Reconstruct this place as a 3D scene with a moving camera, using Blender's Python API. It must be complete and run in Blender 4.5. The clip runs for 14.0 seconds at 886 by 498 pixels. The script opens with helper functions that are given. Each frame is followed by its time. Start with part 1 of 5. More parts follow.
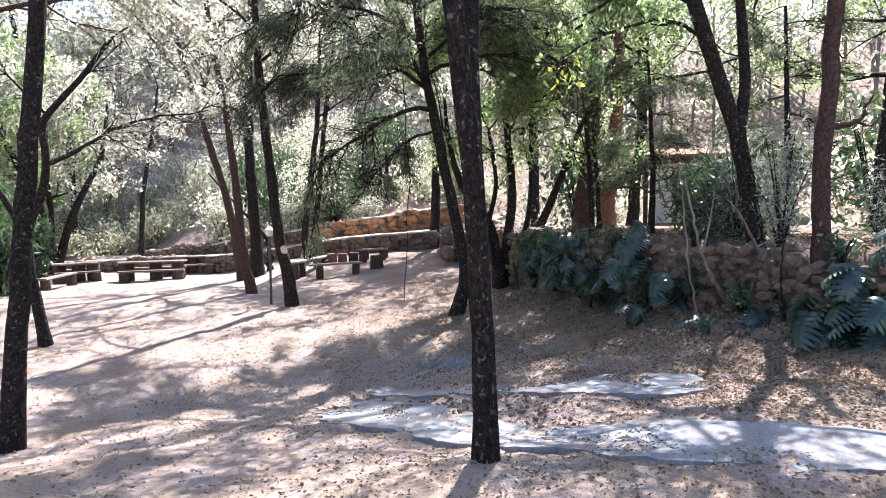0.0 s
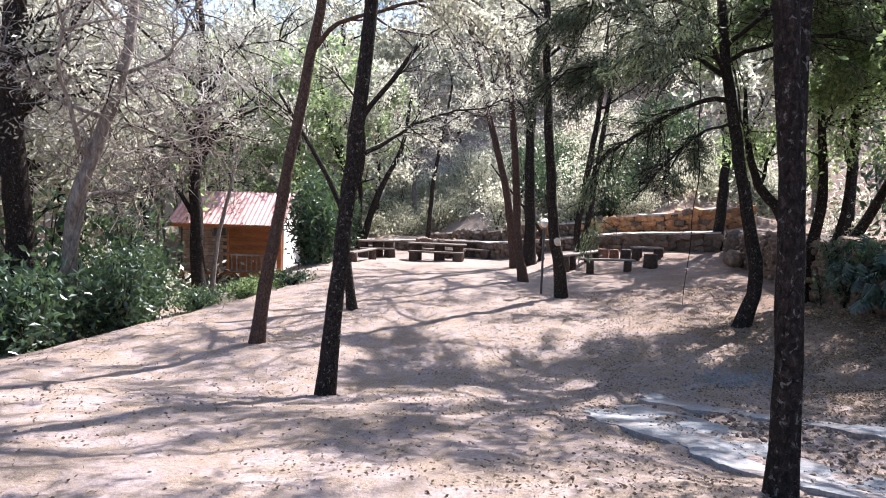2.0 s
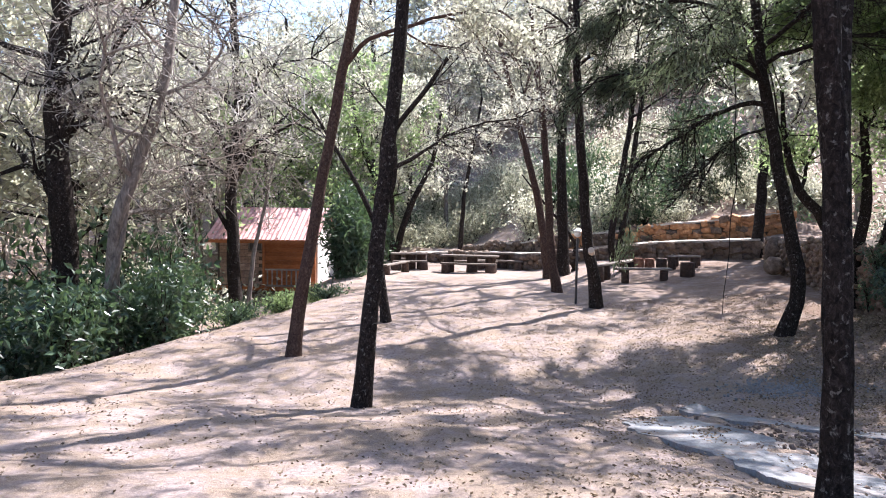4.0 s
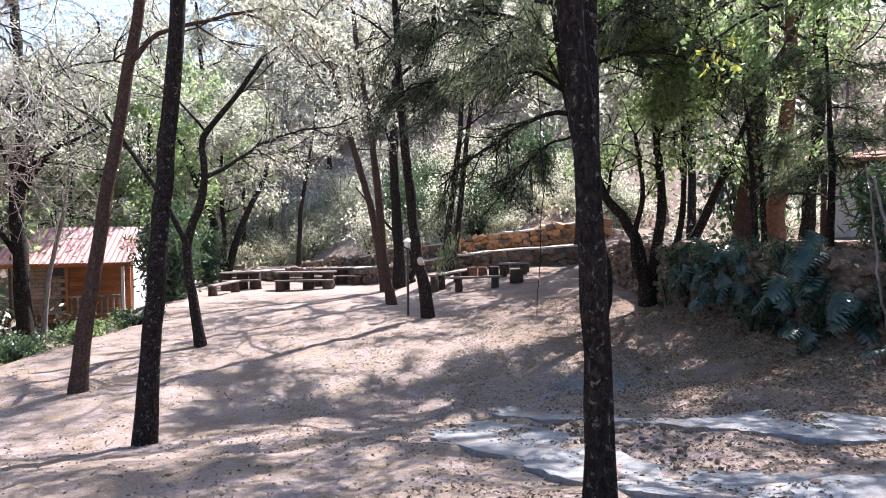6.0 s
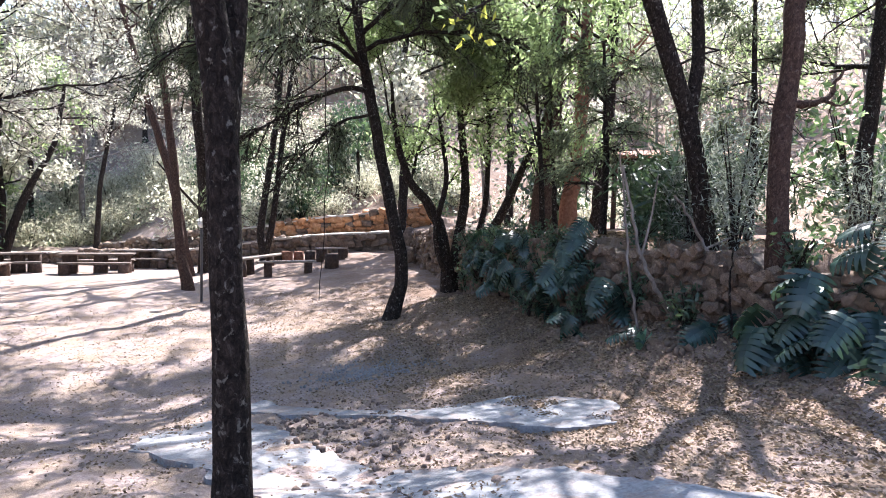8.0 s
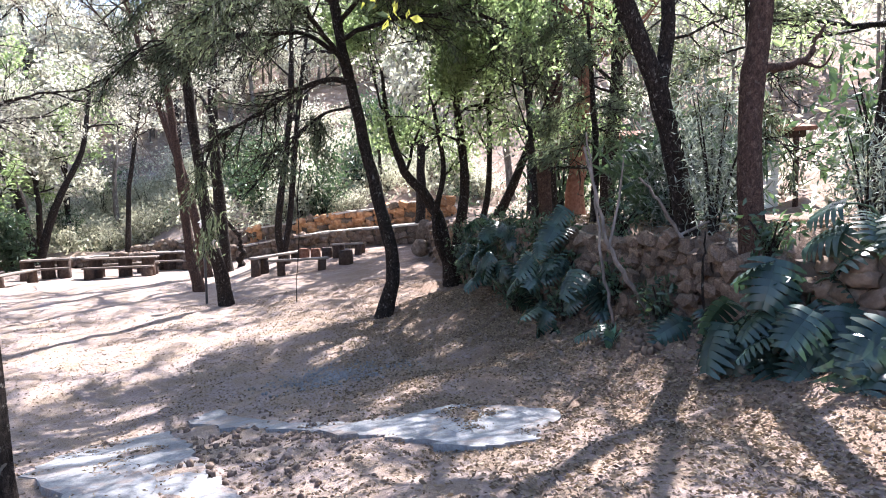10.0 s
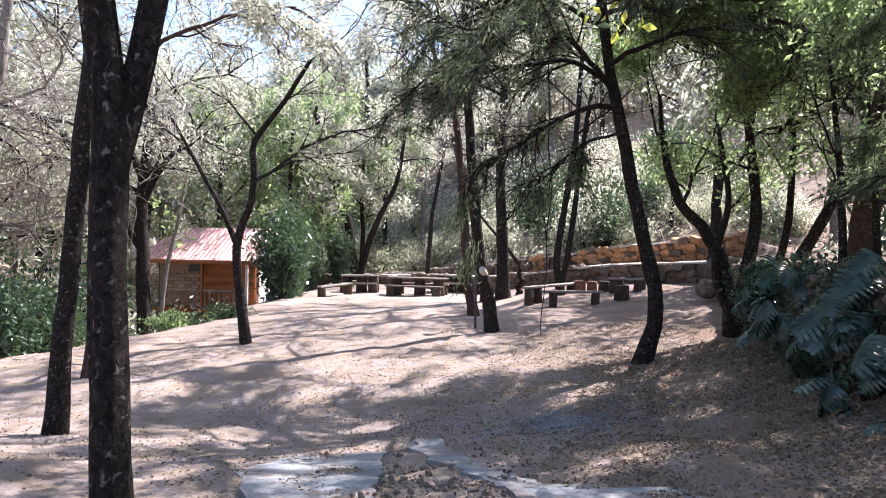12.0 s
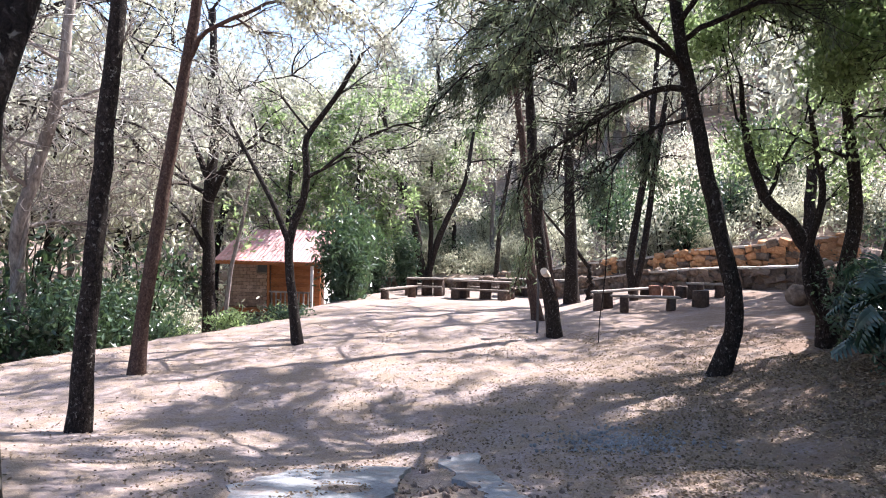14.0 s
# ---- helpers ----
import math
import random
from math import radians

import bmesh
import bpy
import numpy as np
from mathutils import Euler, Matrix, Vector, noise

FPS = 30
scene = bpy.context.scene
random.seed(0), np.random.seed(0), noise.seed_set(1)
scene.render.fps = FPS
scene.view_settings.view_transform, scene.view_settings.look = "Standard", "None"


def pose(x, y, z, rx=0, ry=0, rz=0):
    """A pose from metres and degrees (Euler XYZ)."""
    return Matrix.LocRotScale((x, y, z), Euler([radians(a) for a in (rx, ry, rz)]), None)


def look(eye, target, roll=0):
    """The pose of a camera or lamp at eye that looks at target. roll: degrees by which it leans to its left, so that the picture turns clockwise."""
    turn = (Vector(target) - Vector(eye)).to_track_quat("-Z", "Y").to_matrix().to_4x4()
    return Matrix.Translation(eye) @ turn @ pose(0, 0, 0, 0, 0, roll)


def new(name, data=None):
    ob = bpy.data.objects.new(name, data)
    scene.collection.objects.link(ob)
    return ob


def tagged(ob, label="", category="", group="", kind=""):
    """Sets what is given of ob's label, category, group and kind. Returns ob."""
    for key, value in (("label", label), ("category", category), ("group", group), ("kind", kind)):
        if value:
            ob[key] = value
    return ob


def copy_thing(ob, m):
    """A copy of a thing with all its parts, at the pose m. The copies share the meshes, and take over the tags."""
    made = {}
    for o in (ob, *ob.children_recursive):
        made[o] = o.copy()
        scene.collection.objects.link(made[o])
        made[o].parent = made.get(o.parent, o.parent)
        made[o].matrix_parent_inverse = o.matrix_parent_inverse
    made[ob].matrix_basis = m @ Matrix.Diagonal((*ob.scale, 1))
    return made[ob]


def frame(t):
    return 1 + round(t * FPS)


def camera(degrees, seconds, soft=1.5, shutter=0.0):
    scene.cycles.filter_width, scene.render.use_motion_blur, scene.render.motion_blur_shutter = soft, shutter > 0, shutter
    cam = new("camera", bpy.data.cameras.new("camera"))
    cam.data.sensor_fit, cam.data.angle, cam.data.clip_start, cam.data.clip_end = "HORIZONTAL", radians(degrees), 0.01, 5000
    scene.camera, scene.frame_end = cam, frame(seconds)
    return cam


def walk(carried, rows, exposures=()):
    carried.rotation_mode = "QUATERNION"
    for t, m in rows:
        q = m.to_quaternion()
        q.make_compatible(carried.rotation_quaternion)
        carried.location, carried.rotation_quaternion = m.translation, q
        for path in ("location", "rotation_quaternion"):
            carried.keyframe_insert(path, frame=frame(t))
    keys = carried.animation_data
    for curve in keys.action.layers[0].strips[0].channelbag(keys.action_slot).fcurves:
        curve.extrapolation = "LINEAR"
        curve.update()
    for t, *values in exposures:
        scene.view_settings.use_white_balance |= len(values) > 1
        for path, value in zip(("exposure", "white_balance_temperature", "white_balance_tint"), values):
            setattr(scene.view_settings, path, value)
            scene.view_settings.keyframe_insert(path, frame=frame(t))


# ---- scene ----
cam = camera(70.0, 14.0, soft=1.0)
PATH = [
    (0, (0.009, 0.236, 2.626), (0.804, 2.067, 2.498), -0.7),
    (0.5, (-0.016, 0.226, 2.635), (0.49, 2.157, 2.518), 0.4),
    (1, (-0.047, 0.251, 2.636), (0.193, 2.231, 2.489), 0.9),
    (1.5, (-0.092, 0.262, 2.629), (-0.006, 2.255, 2.48), 2.1),
    (2, (-0.119, 0.286, 2.634), (-0.135, 2.28, 2.475), 2.0),
    (2.5, (-0.139, 0.276, 2.634), (-0.228, 2.268, 2.472), 2.1),
    (2.7, (-0.143, 0.268, 2.635), (-0.25, 2.258, 2.464), 2.1),
    (4.8, (-0.122, 0.347, 2.574), (-0.195, 2.344, 2.475), -0.5),
    (5, (-0.059, 0.424, 2.557), (-0.071, 2.418, 2.396), 0.3),
    (5.5, (0.206, 0.577, 2.527), (0.212, 2.576, 2.479), -1.8),
    (6, (0.479, 0.698, 2.484), (0.828, 2.666, 2.414), -0.6),
    (6.5, (0.79, 0.861, 2.472), (1.397, 2.765, 2.381), 1.0),
    (7, (1.041, 0.888, 2.445), (1.638, 2.796, 2.418), -0.3),
    (7.5, (1.358, 0.929, 2.416), (2.023, 2.809, 2.267), -0.6),
    (8, (1.678, 1.022, 2.376), (2.489, 2.847, 2.268), 1.2),
    (8.2, (1.804, 1.045, 2.373), (2.685, 2.837, 2.256), 0.4),
    (10.3, (3.088, 1.131, 2.431), (3.669, 3.039, 2.286), -1.2),
    (10.5, (3.234, 1.202, 2.441), (3.712, 3.139, 2.297), -0.0),
    (11, (3.43, 1.314, 2.434), (3.739, 3.285, 2.296), 2.8),
    (11.5, (3.552, 1.459, 2.447), (3.643, 3.455, 2.371), 1.3),
    (12, (3.696, 1.554, 2.435), (3.46, 3.539, 2.394), 1.0),
    (12.5, (3.803, 1.646, 2.405), (3.446, 3.607, 2.24), -1.8),
    (13, (3.87, 1.861, 2.354), (3.438, 3.807, 2.195), 2.1),
    (13.5, (3.957, 2.133, 2.306), (3.608, 4.101, 2.239), 2.2),
    (14, (4.011, 2.375, 2.283), (3.538, 4.318, 2.256), 1.1),
]
walk(cam, [(t, look(eye, target, roll)) for t, eye, target, roll in PATH], exposures=[(0.0, 2.04, 6150, 16), (1.0, 1.76, 6150, 16), (2.0, 1.6, 6150, 16), (5.5, 1.65, 6150, 16), (6.2, 1.62, 6150, 16), (7.5, 1.94, 6150, 16), (8.2, 2.08, 6150, 16), (10.5, 2.16, 6150, 16), (11.5, 1.62, 6150, 16), (12.5, 1.78, 6150, 16), (13.0, 1.62, 6150, 16), (13.5, 1.84, 6150, 16), (14.0, 1.86, 6150, 16)])

# ---- light: clear winter day, sun ahead and to the right ----
SUN_EL, SUN_AZ = 50.0, 38.0          # degrees; azimuth from +y towards +x
world = bpy.data.worlds.new("sky")
scene.world = world
world.use_nodes = True
wn = world.node_tree
sky = wn.nodes.new("ShaderNodeTexSky")
sky.sky_type = "NISHITA"
sky.sun_disc = False
sky.sun_elevation, sky.sun_rotation = radians(SUN_EL), radians(SUN_AZ)
wn.nodes["Background"].inputs[1].default_value = 0.115
wn.links.new(sky.outputs[0], wn.nodes["Background"].inputs[0])
sun = new("sun", bpy.data.lights.new("sun", "SUN"))
sun.data.energy, sun.data.angle, sun.data.color = 5.0, radians(0.53), (1.0, 0.96, 0.91)
ca, sa = math.cos(radians(SUN_EL)), math.sin(radians(SUN_EL))
sun_to = Vector((ca * math.sin(radians(SUN_AZ)), ca * math.cos(radians(SUN_AZ)), sa))
sun.matrix_world = look(sun_to * 60, (0, 0, 0))

rng = np.random.default_rng(7)


# ---- materials ----
def material(name, rough=0.8, metal=0.0, spec=0.3):
    m = bpy.data.materials.new(name)
    m.use_nodes = True
    b = m.node_tree.nodes["Principled BSDF"]
    b.inputs["Roughness"].default_value, b.inputs["Metallic"].default_value = rough, metal
    b.inputs["Specular IOR Level"].default_value = spec
    return m, m.node_tree, b


def ramp(nt, source, stops):
    r = nt.nodes.new("ShaderNodeValToRGB")
    e = r.color_ramp.elements
    while len(e) < len(stops):
        e.new(0.5)
    for el, (p, c) in zip(e, stops):
        el.position, el.color = p, (*c, 1)
    nt.links.new(source, r.inputs[0])
    return r.outputs[0]


def noise_tex(nt, scale, detail=4, rough=0.6, stretch=(1, 1, 1), distort=0.0):
    co, mp, n = nt.nodes.new("ShaderNodeTexCoord"), nt.nodes.new("ShaderNodeMapping"), nt.nodes.new("ShaderNodeTexNoise")
    mp.inputs["Scale"].default_value = stretch
    n.inputs["Scale"].default_value, n.inputs["Detail"].default_value, n.inputs["Roughness"].default_value = scale, detail, rough
    n.inputs["Distortion"].default_value = distort
    nt.links.new(co.outputs["Object"], mp.inputs[0])
    nt.links.new(mp.outputs[0], n.inputs["Vector"])
    return n.outputs["Fac"]


def mixed(nt, fac, a, b, mode="MIX"):
    m = nt.nodes.new("ShaderNodeMix")
    m.data_type, m.blend_type = "RGBA", mode
    for sock, v in ((m.inputs[0], fac), (m.inputs[6], a), (m.inputs[7], b)):
        if isinstance(v, (int, float)):
            sock.default_value = v
        elif isinstance(v, tuple):
            sock.default_value = (*v, 1)
        else:
            nt.links.new(v, sock)
    return m.outputs[2]


def bump(nt, b, height, strength=0.5, dist=0.02):
    n = nt.nodes.new("ShaderNodeBump")
    n.inputs["Strength"].default_value, n.inputs["Distance"].default_value = strength, dist
    nt.links.new(height, n.inputs["Height"])
    nt.links.new(n.outputs[0], b.inputs["Normal"])


def two_scale(name, stops, fine=14.0, coarse=1.3, stain=((0.3, (0.75, 0.72, 0.7)), (0.7, (1.1, 1.08, 1.05))), rough=0.85, relief=0.5, dist=0.02, stretch=(1, 1, 1), spec=0.25, vary=0.0):
    """A surface with grain and broad stains."""
    m, nt, b = material(name, rough, spec=spec)
    f = noise_tex(nt, fine, 6, 0.65, stretch)
    col = ramp(nt, f, stops)
    col = mixed(nt, 1.0, col, ramp(nt, noise_tex(nt, coarse, 3, 0.6, stretch), stain), "MULTIPLY")
    if vary:
        oi = nt.nodes.new("ShaderNodeObjectInfo")
        col = mixed(nt, 1.0, col, ramp(nt, oi.outputs["Random"], ((0.0, (1 - vary,) * 3), (1.0, (1 + vary,) * 3))), "MULTIPLY")
    nt.links.new(col, b.inputs["Base Color"])
    bump(nt, b, f, relief, dist)
    return m


def leaf_material(name, low, high, through_col, share=0.4, rough=0.5, spec=0.35):
    m, nt, b = material(name, rough, spec=spec)
    g = nt.nodes.new("ShaderNodeNewGeometry")
    col = ramp(nt, g.outputs["Random Per Island"], ((0.0, low), (0.75, high), (1.0, tuple(min(1, v * 1.35) for v in high))))
    nt.links.new(col, b.inputs["Base Color"])
    tr, mix, out = nt.nodes.new("ShaderNodeBsdfTranslucent"), nt.nodes.new("ShaderNodeMixShader"), nt.nodes["Material Output"]
    nt.links.new(ramp(nt, g.outputs["Random Per Island"], ((0.0, tuple(v * 0.55 for v in through_col)), (1.0, tuple(min(1, v * 1.2) for v in through_col)))), tr.inputs[0])
    mix.inputs[0].default_value = share
    nt.links.new(b.outputs[0], mix.inputs[1])
    nt.links.new(tr.outputs[0], mix.inputs[2])
    nt.links.new(mix.outputs[0], out.inputs[0])
    return m


def ground_material():
    m, nt, b = material("dry_earth", 0.95, spec=0.15)
    fine = noise_tex(nt, 26, 8, 0.7)
    mid = noise_tex(nt, 3.2, 6, 0.65)
    broad = noise_tex(nt, 0.35, 4, 0.6)
    earth = ramp(nt, fine, ((0.28, (0.14, 0.108, 0.096)), (0.5, (0.305, 0.248, 0.228)), (0.75, (0.42, 0.356, 0.334))))
    litter = ramp(nt, noise_tex(nt, 55, 4, 0.8, distort=1.5), ((0.3, (0.11, 0.08, 0.06)), (0.5, (0.26, 0.2, 0.15)), (0.72, (0.46, 0.37, 0.28))))
    col = mixed(nt, ramp(nt, mid, ((0.44, (0, 0, 0)), (0.6, (0.9, 0.9, 0.9)))), earth, litter)
    clumps = noise_tex(nt, 1.1, 7, 0.72, distort=0.8)
    col = mixed(nt, ramp(nt, clumps, ((0.5, (0, 0, 0)), (0.6, (0.85, 0.85, 0.85)))), col, litter)
    # brown leaf litter gathers towards the planted wall
    co, axes, zone = nt.nodes.new("ShaderNodeTexCoord"), nt.nodes.new("ShaderNodeSeparateXYZ"), nt.nodes.new("ShaderNodeMapRange")
    nt.links.new(co.outputs["Object"], axes.inputs[0])
    nt.links.new(axes.outputs[0], zone.inputs[0])
    zone.inputs[1].default_value, zone.inputs[2].default_value = 3.0, 7.0
    drift = mixed(nt, 1.0, zone.outputs[0], ramp(nt, noise_tex(nt, 1.6, 6, 0.7, distort=0.6), ((0.36, (0.1, 0.1, 0.1)), (0.56, (1, 1, 1)))), "MULTIPLY")
    brown = ramp(nt, noise_tex(nt, 38, 5, 0.8, distort=1.2), ((0.3, (0.09, 0.058, 0.042)), (0.52, (0.21, 0.145, 0.108)), (0.74, (0.36, 0.27, 0.21))))
    col = mixed(nt, drift, col, brown)
    col = mixed(nt, 1.0, col, ramp(nt, broad, ((0.3, (0.82, 0.8, 0.8)), (0.65, (1.1, 1.08, 1.08)))), "MULTIPLY")
    nt.links.new(col, b.inputs["Base Color"])
    bump(nt, b, fine, 0.8, 0.03)
    return m


M_GROUND = ground_material()
M_EARTH = two_scale("crumbled_earth", ((0.3, (0.09, 0.065, 0.05)), (0.55, (0.2, 0.15, 0.125)), (0.8, (0.34, 0.27, 0.235))), 30, 5, rough=0.95, relief=0.6)


def concrete_material():
    """Worn concrete with earth drifted over it in patches."""
    m, nt, b = material("worn_concrete", 0.85, spec=0.2)
    grain = noise_tex(nt, 32, 6, 0.7)
    col = ramp(nt, grain, ((0.3, (0.15, 0.151, 0.156)), (0.55, (0.26, 0.266, 0.276)), (0.8, (0.335, 0.338, 0.344))))
    col = mixed(nt, 1.0, col, ramp(nt, noise_tex(nt, 1.9, 4, 0.65), ((0.3, (0.78, 0.76, 0.75)), (0.68, (1.08, 1.08, 1.08)))), "MULTIPLY")
    earth = ramp(nt, noise_tex(nt, 40, 5, 0.75), ((0.3, (0.13, 0.098, 0.082)), (0.7, (0.36, 0.3, 0.27))))
    col = mixed(nt, ramp(nt, noise_tex(nt, 2.6, 8, 0.72, distort=0.7), ((0.5, (0, 0, 0)), (0.6, (0.85, 0.85, 0.85)))), col, earth)
    nt.links.new(col, b.inputs["Base Color"])
    bump(nt, b, grain, 0.4, 0.012)
    return m


M_CONCRETE = concrete_material()


def bark_material(name, dark, mid, light, lichen, flecked=0.6):
    """Rough bark: upright plates, dark cracks and pale lichen flecks."""
    m, nt, b = material(name, 0.95, spec=0.12)
    plates = noise_tex(nt, 30, 6, 0.75, (1, 1, 0.6), 0.9)
    fine = noise_tex(nt, 120, 4, 0.7)
    flecks = noise_tex(nt, 24, 4, 0.6, (1, 1, 0.8), 0.5)
    col = ramp(nt, plates, ((0.36, dark), (0.54, mid), (0.72, light)))
    col = mixed(nt, 0.6, col, ramp(nt, fine, ((0.35, (0.6, 0.6, 0.6)), (0.65, (1.25, 1.2, 1.15)))), "MULTIPLY")
    col = mixed(nt, ramp(nt, flecks, ((0.6, (0, 0, 0)), (0.67, (flecked,) * 3))), col, lichen)
    nt.links.new(col, b.inputs["Base Color"])
    bump(nt, b, plates, 1.0, 0.045)
    return m


M_BARK = bark_material("dark_rough_bark", (0.009, 0.007, 0.006), (0.034, 0.026, 0.023), (0.105, 0.086, 0.075), (0.28, 0.26, 0.23))
M_BARK_RED = bark_material("reddish_bark", (0.036, 0.023, 0.019), (0.1, 0.062, 0.05), (0.22, 0.155, 0.125), (0.32, 0.28, 0.25), 0.2)
M_BARK_GREY = two_scale("pale_grey_bark", ((0.3, (0.1, 0.085, 0.08)), (0.55, (0.25, 0.22, 0.2)), (0.75, (0.42, 0.39, 0.37))), 16, 1.5, rough=0.9, relief=0.8, dist=0.03, stretch=(1, 1, 0.3), spec=0.1)
M_STONE = two_scale("rubble_stone", ((0.3, (0.085, 0.06, 0.045)), (0.55, (0.19, 0.14, 0.108)), (0.78, (0.33, 0.26, 0.21))), 9, 1.7, rough=0.9, relief=0.7, dist=0.03, vary=0.3)
M_STONE_ORANGE = two_scale("orange_stone", ((0.3, (0.3, 0.14, 0.07)), (0.55, (0.46, 0.25, 0.13)), (0.78, (0.56, 0.38, 0.25))), 9, 1.7, rough=0.9, relief=0.7, dist=0.03, vary=0.25)
M_MORTAR = two_scale("dark_mortar", ((0.3, (0.07, 0.06, 0.05)), (0.7, (0.17, 0.14, 0.12))), 18, 2, rough=0.95, relief=0.6)
M_CAP = two_scale("pale_cement_cap", ((0.3, (0.42, 0.38, 0.34)), (0.7, (0.62, 0.58, 0.54))), 16, 2, rough=0.9, relief=0.5)
M_WOOD_ORANGE = two_scale("orange_varnished_boards", ((0.3, (0.26, 0.085, 0.03)), (0.55, (0.38, 0.14, 0.055)), (0.8, (0.47, 0.2, 0.085))), 7, 0.9, rough=0.55, relief=0.3, dist=0.01, stretch=(1, 1, 7), vary=0.14)
M_WOOD_GREY = two_scale("weathered_wood", ((0.3, (0.15, 0.12, 0.1)), (0.55, (0.3, 0.26, 0.23)), (0.8, (0.46, 0.42, 0.38))), 12, 1.4, rough=0.85, relief=0.6, dist=0.01, stretch=(0.2, 1, 1), vary=0.2)
# weathered wood a third darker: tree shade on the tables is put in
M_WOOD_TABLE = two_scale("planks_darkened_for_shade", ((0.3, (0.09, 0.07, 0.058)), (0.55, (0.2, 0.168, 0.146)), (0.8, (0.34, 0.3, 0.265))), 12, 1.4, rough=0.85, relief=0.6, dist=0.01, stretch=(0.2, 1, 1), vary=0.2)
M_WOOD_DARK = two_scale("dark_log_wood", ((0.3, (0.035, 0.025, 0.02)), (0.55, (0.08, 0.055, 0.045)), (0.8, (0.15, 0.11, 0.09))), 14, 1.4, rough=0.9, relief=0.7, dist=0.02, vary=0.25)
M_LOG_RED = two_scale("reddish_log_wood", ((0.3, (0.13, 0.055, 0.035)), (0.55, (0.24, 0.12, 0.08)), (0.8, (0.36, 0.22, 0.16))), 14, 1.4, rough=0.9, relief=0.7, dist=0.02, vary=0.2)
M_ROOF = two_scale("faded_red_roofing", ((0.3, (0.52, 0.25, 0.24)), (0.55, (0.66, 0.39, 0.38)), (0.8, (0.75, 0.55, 0.53))), 6, 0.8, rough=0.7, relief=0.2, dist=0.01, vary=0.1)
M_PLASTER = two_scale("white_plaster", ((0.3, (0.66, 0.64, 0.62)), (0.7, (0.82, 0.81, 0.8))), 12, 1.1, rough=0.85, relief=0.2)
M_BRICK = two_scale("brown_brick", ((0.3, (0.3, 0.2, 0.155)), (0.6, (0.45, 0.33, 0.27)), (0.8, (0.55, 0.44, 0.38))), 12, 2, rough=0.9, relief=0.5, vary=0.2)
M_METAL = two_scale("painted_dark_metal", ((0.3, (0.04, 0.04, 0.045)), (0.7, (0.08, 0.08, 0.085))), 20, 3, rough=0.5, relief=0.1, spec=0.5)
M_LAMP_GLASS = two_scale("opal_white_globe", ((0.3, (0.78, 0.78, 0.76)), (0.7, (0.84, 0.84, 0.83))), 8, 2, rough=0.3, relief=0.02, spec=0.5)
M_AGAVE = two_scale("blue_green_agave_skin", ((0.3, (0.07, 0.15, 0.09)), (0.7, (0.13, 0.23, 0.15))), 20, 4, rough=0.5, relief=0.1)
M_CUT = two_scale("fresh_cut_wood", ((0.3, (0.55, 0.45, 0.35)), (0.7, (0.78, 0.7, 0.6))), 18, 2, rough=0.8, relief=0.3)

# wide, pale tone range: sun glints and backlit glare are put into the colour
L_GREY = leaf_material("grey_green_feathery_leaf", (0.1, 0.1, 0.07), (0.42, 0.42, 0.34), (0.78, 0.77, 0.61), 0.6)
L_FEATHER = leaf_material("silvery_feathery_leaf", (0.05, 0.065, 0.055), (0.24, 0.27, 0.24), (0.3, 0.34, 0.26), 0.4)
L_DARK = leaf_material("dark_green_needle_leaf", (0.04, 0.05, 0.035), (0.1, 0.12, 0.08), (0.2, 0.24, 0.13), 0.45)
L_GREEN = leaf_material("fresh_green_leaf", (0.04, 0.065, 0.035), (0.17, 0.22, 0.11), (0.46, 0.6, 0.26), 0.52, rough=0.35)
L_YELLOW = leaf_material("yellow_green_leaf", (0.3, 0.32, 0.05), (0.48, 0.5, 0.1), (0.65, 0.65, 0.12), 0.5)
L_SHRUB = leaf_material("glossy_shrub_leaf", (0.02, 0.04, 0.024), (0.065, 0.105, 0.065), (0.11, 0.18, 0.07), 0.3, rough=0.3, spec=0.55)
L_PALE = leaf_material("pale_dry_grass_leaf", (0.28, 0.28, 0.18), (0.44, 0.44, 0.34), (0.62, 0.61, 0.45), 0.57)
L_DRY = leaf_material("dry_pinkish_vine", (0.17, 0.145, 0.125), (0.38, 0.33, 0.295), (0.42, 0.36, 0.31), 0.35, rough=0.8, spec=0.1)
L_TWIG = leaf_material("pale_dry_twig", (0.2, 0.185, 0.165), (0.55, 0.52, 0.48), (0.3, 0.26, 0.22), 0.12, rough=0.8, spec=0.15)
L_LITTER = leaf_material("fallen_leaf", (0.075, 0.052, 0.037), (0.3, 0.23, 0.165), (0.3, 0.22, 0.12), 0.15, rough=0.8, spec=0.1)
L_MONSTERA = leaf_material("blue_green_split_leaf", (0.016, 0.034, 0.029), (0.042, 0.074, 0.064), (0.06, 0.11, 0.055), 0.22, rough=0.25, spec=0.5)


# ---- ground height ----
def smooth(a, b, v):
    t = np.clip((np.asarray(v, float) - a) / (b - a), 0, 1)
    return t * t * (3 - 2 * t)


PROFILE = [(-60, 1.1), (0, 1.08), (3, 0.98), (4, 0.88), (5, 0.65), (6.3, 0.48), (7.6, 0.2), (8.5, 0.03), (10, -0.08), (14, -0.04), (20, 0.03), (24, 0.02), (30, -0.2), (40, -0.3), (200, 0)]
RIGHT_WALL = [(-8, 8.6), (-3, 8.2), (3, 7.3), (5, 7.35), (6, 7.5), (8, 7.6), (10, 7.6), (13.5, 8.05), (17, 8.8), (21, 9.7), (24, 10.4), (26.5, 11.4), (28, 11.6)]
BACK_WALL = [(-9, 38), (-4, 36), (-1, 34), (2, 30.5), (6, 28.2), (9, 27), (11.5, 26), (16, 25)]
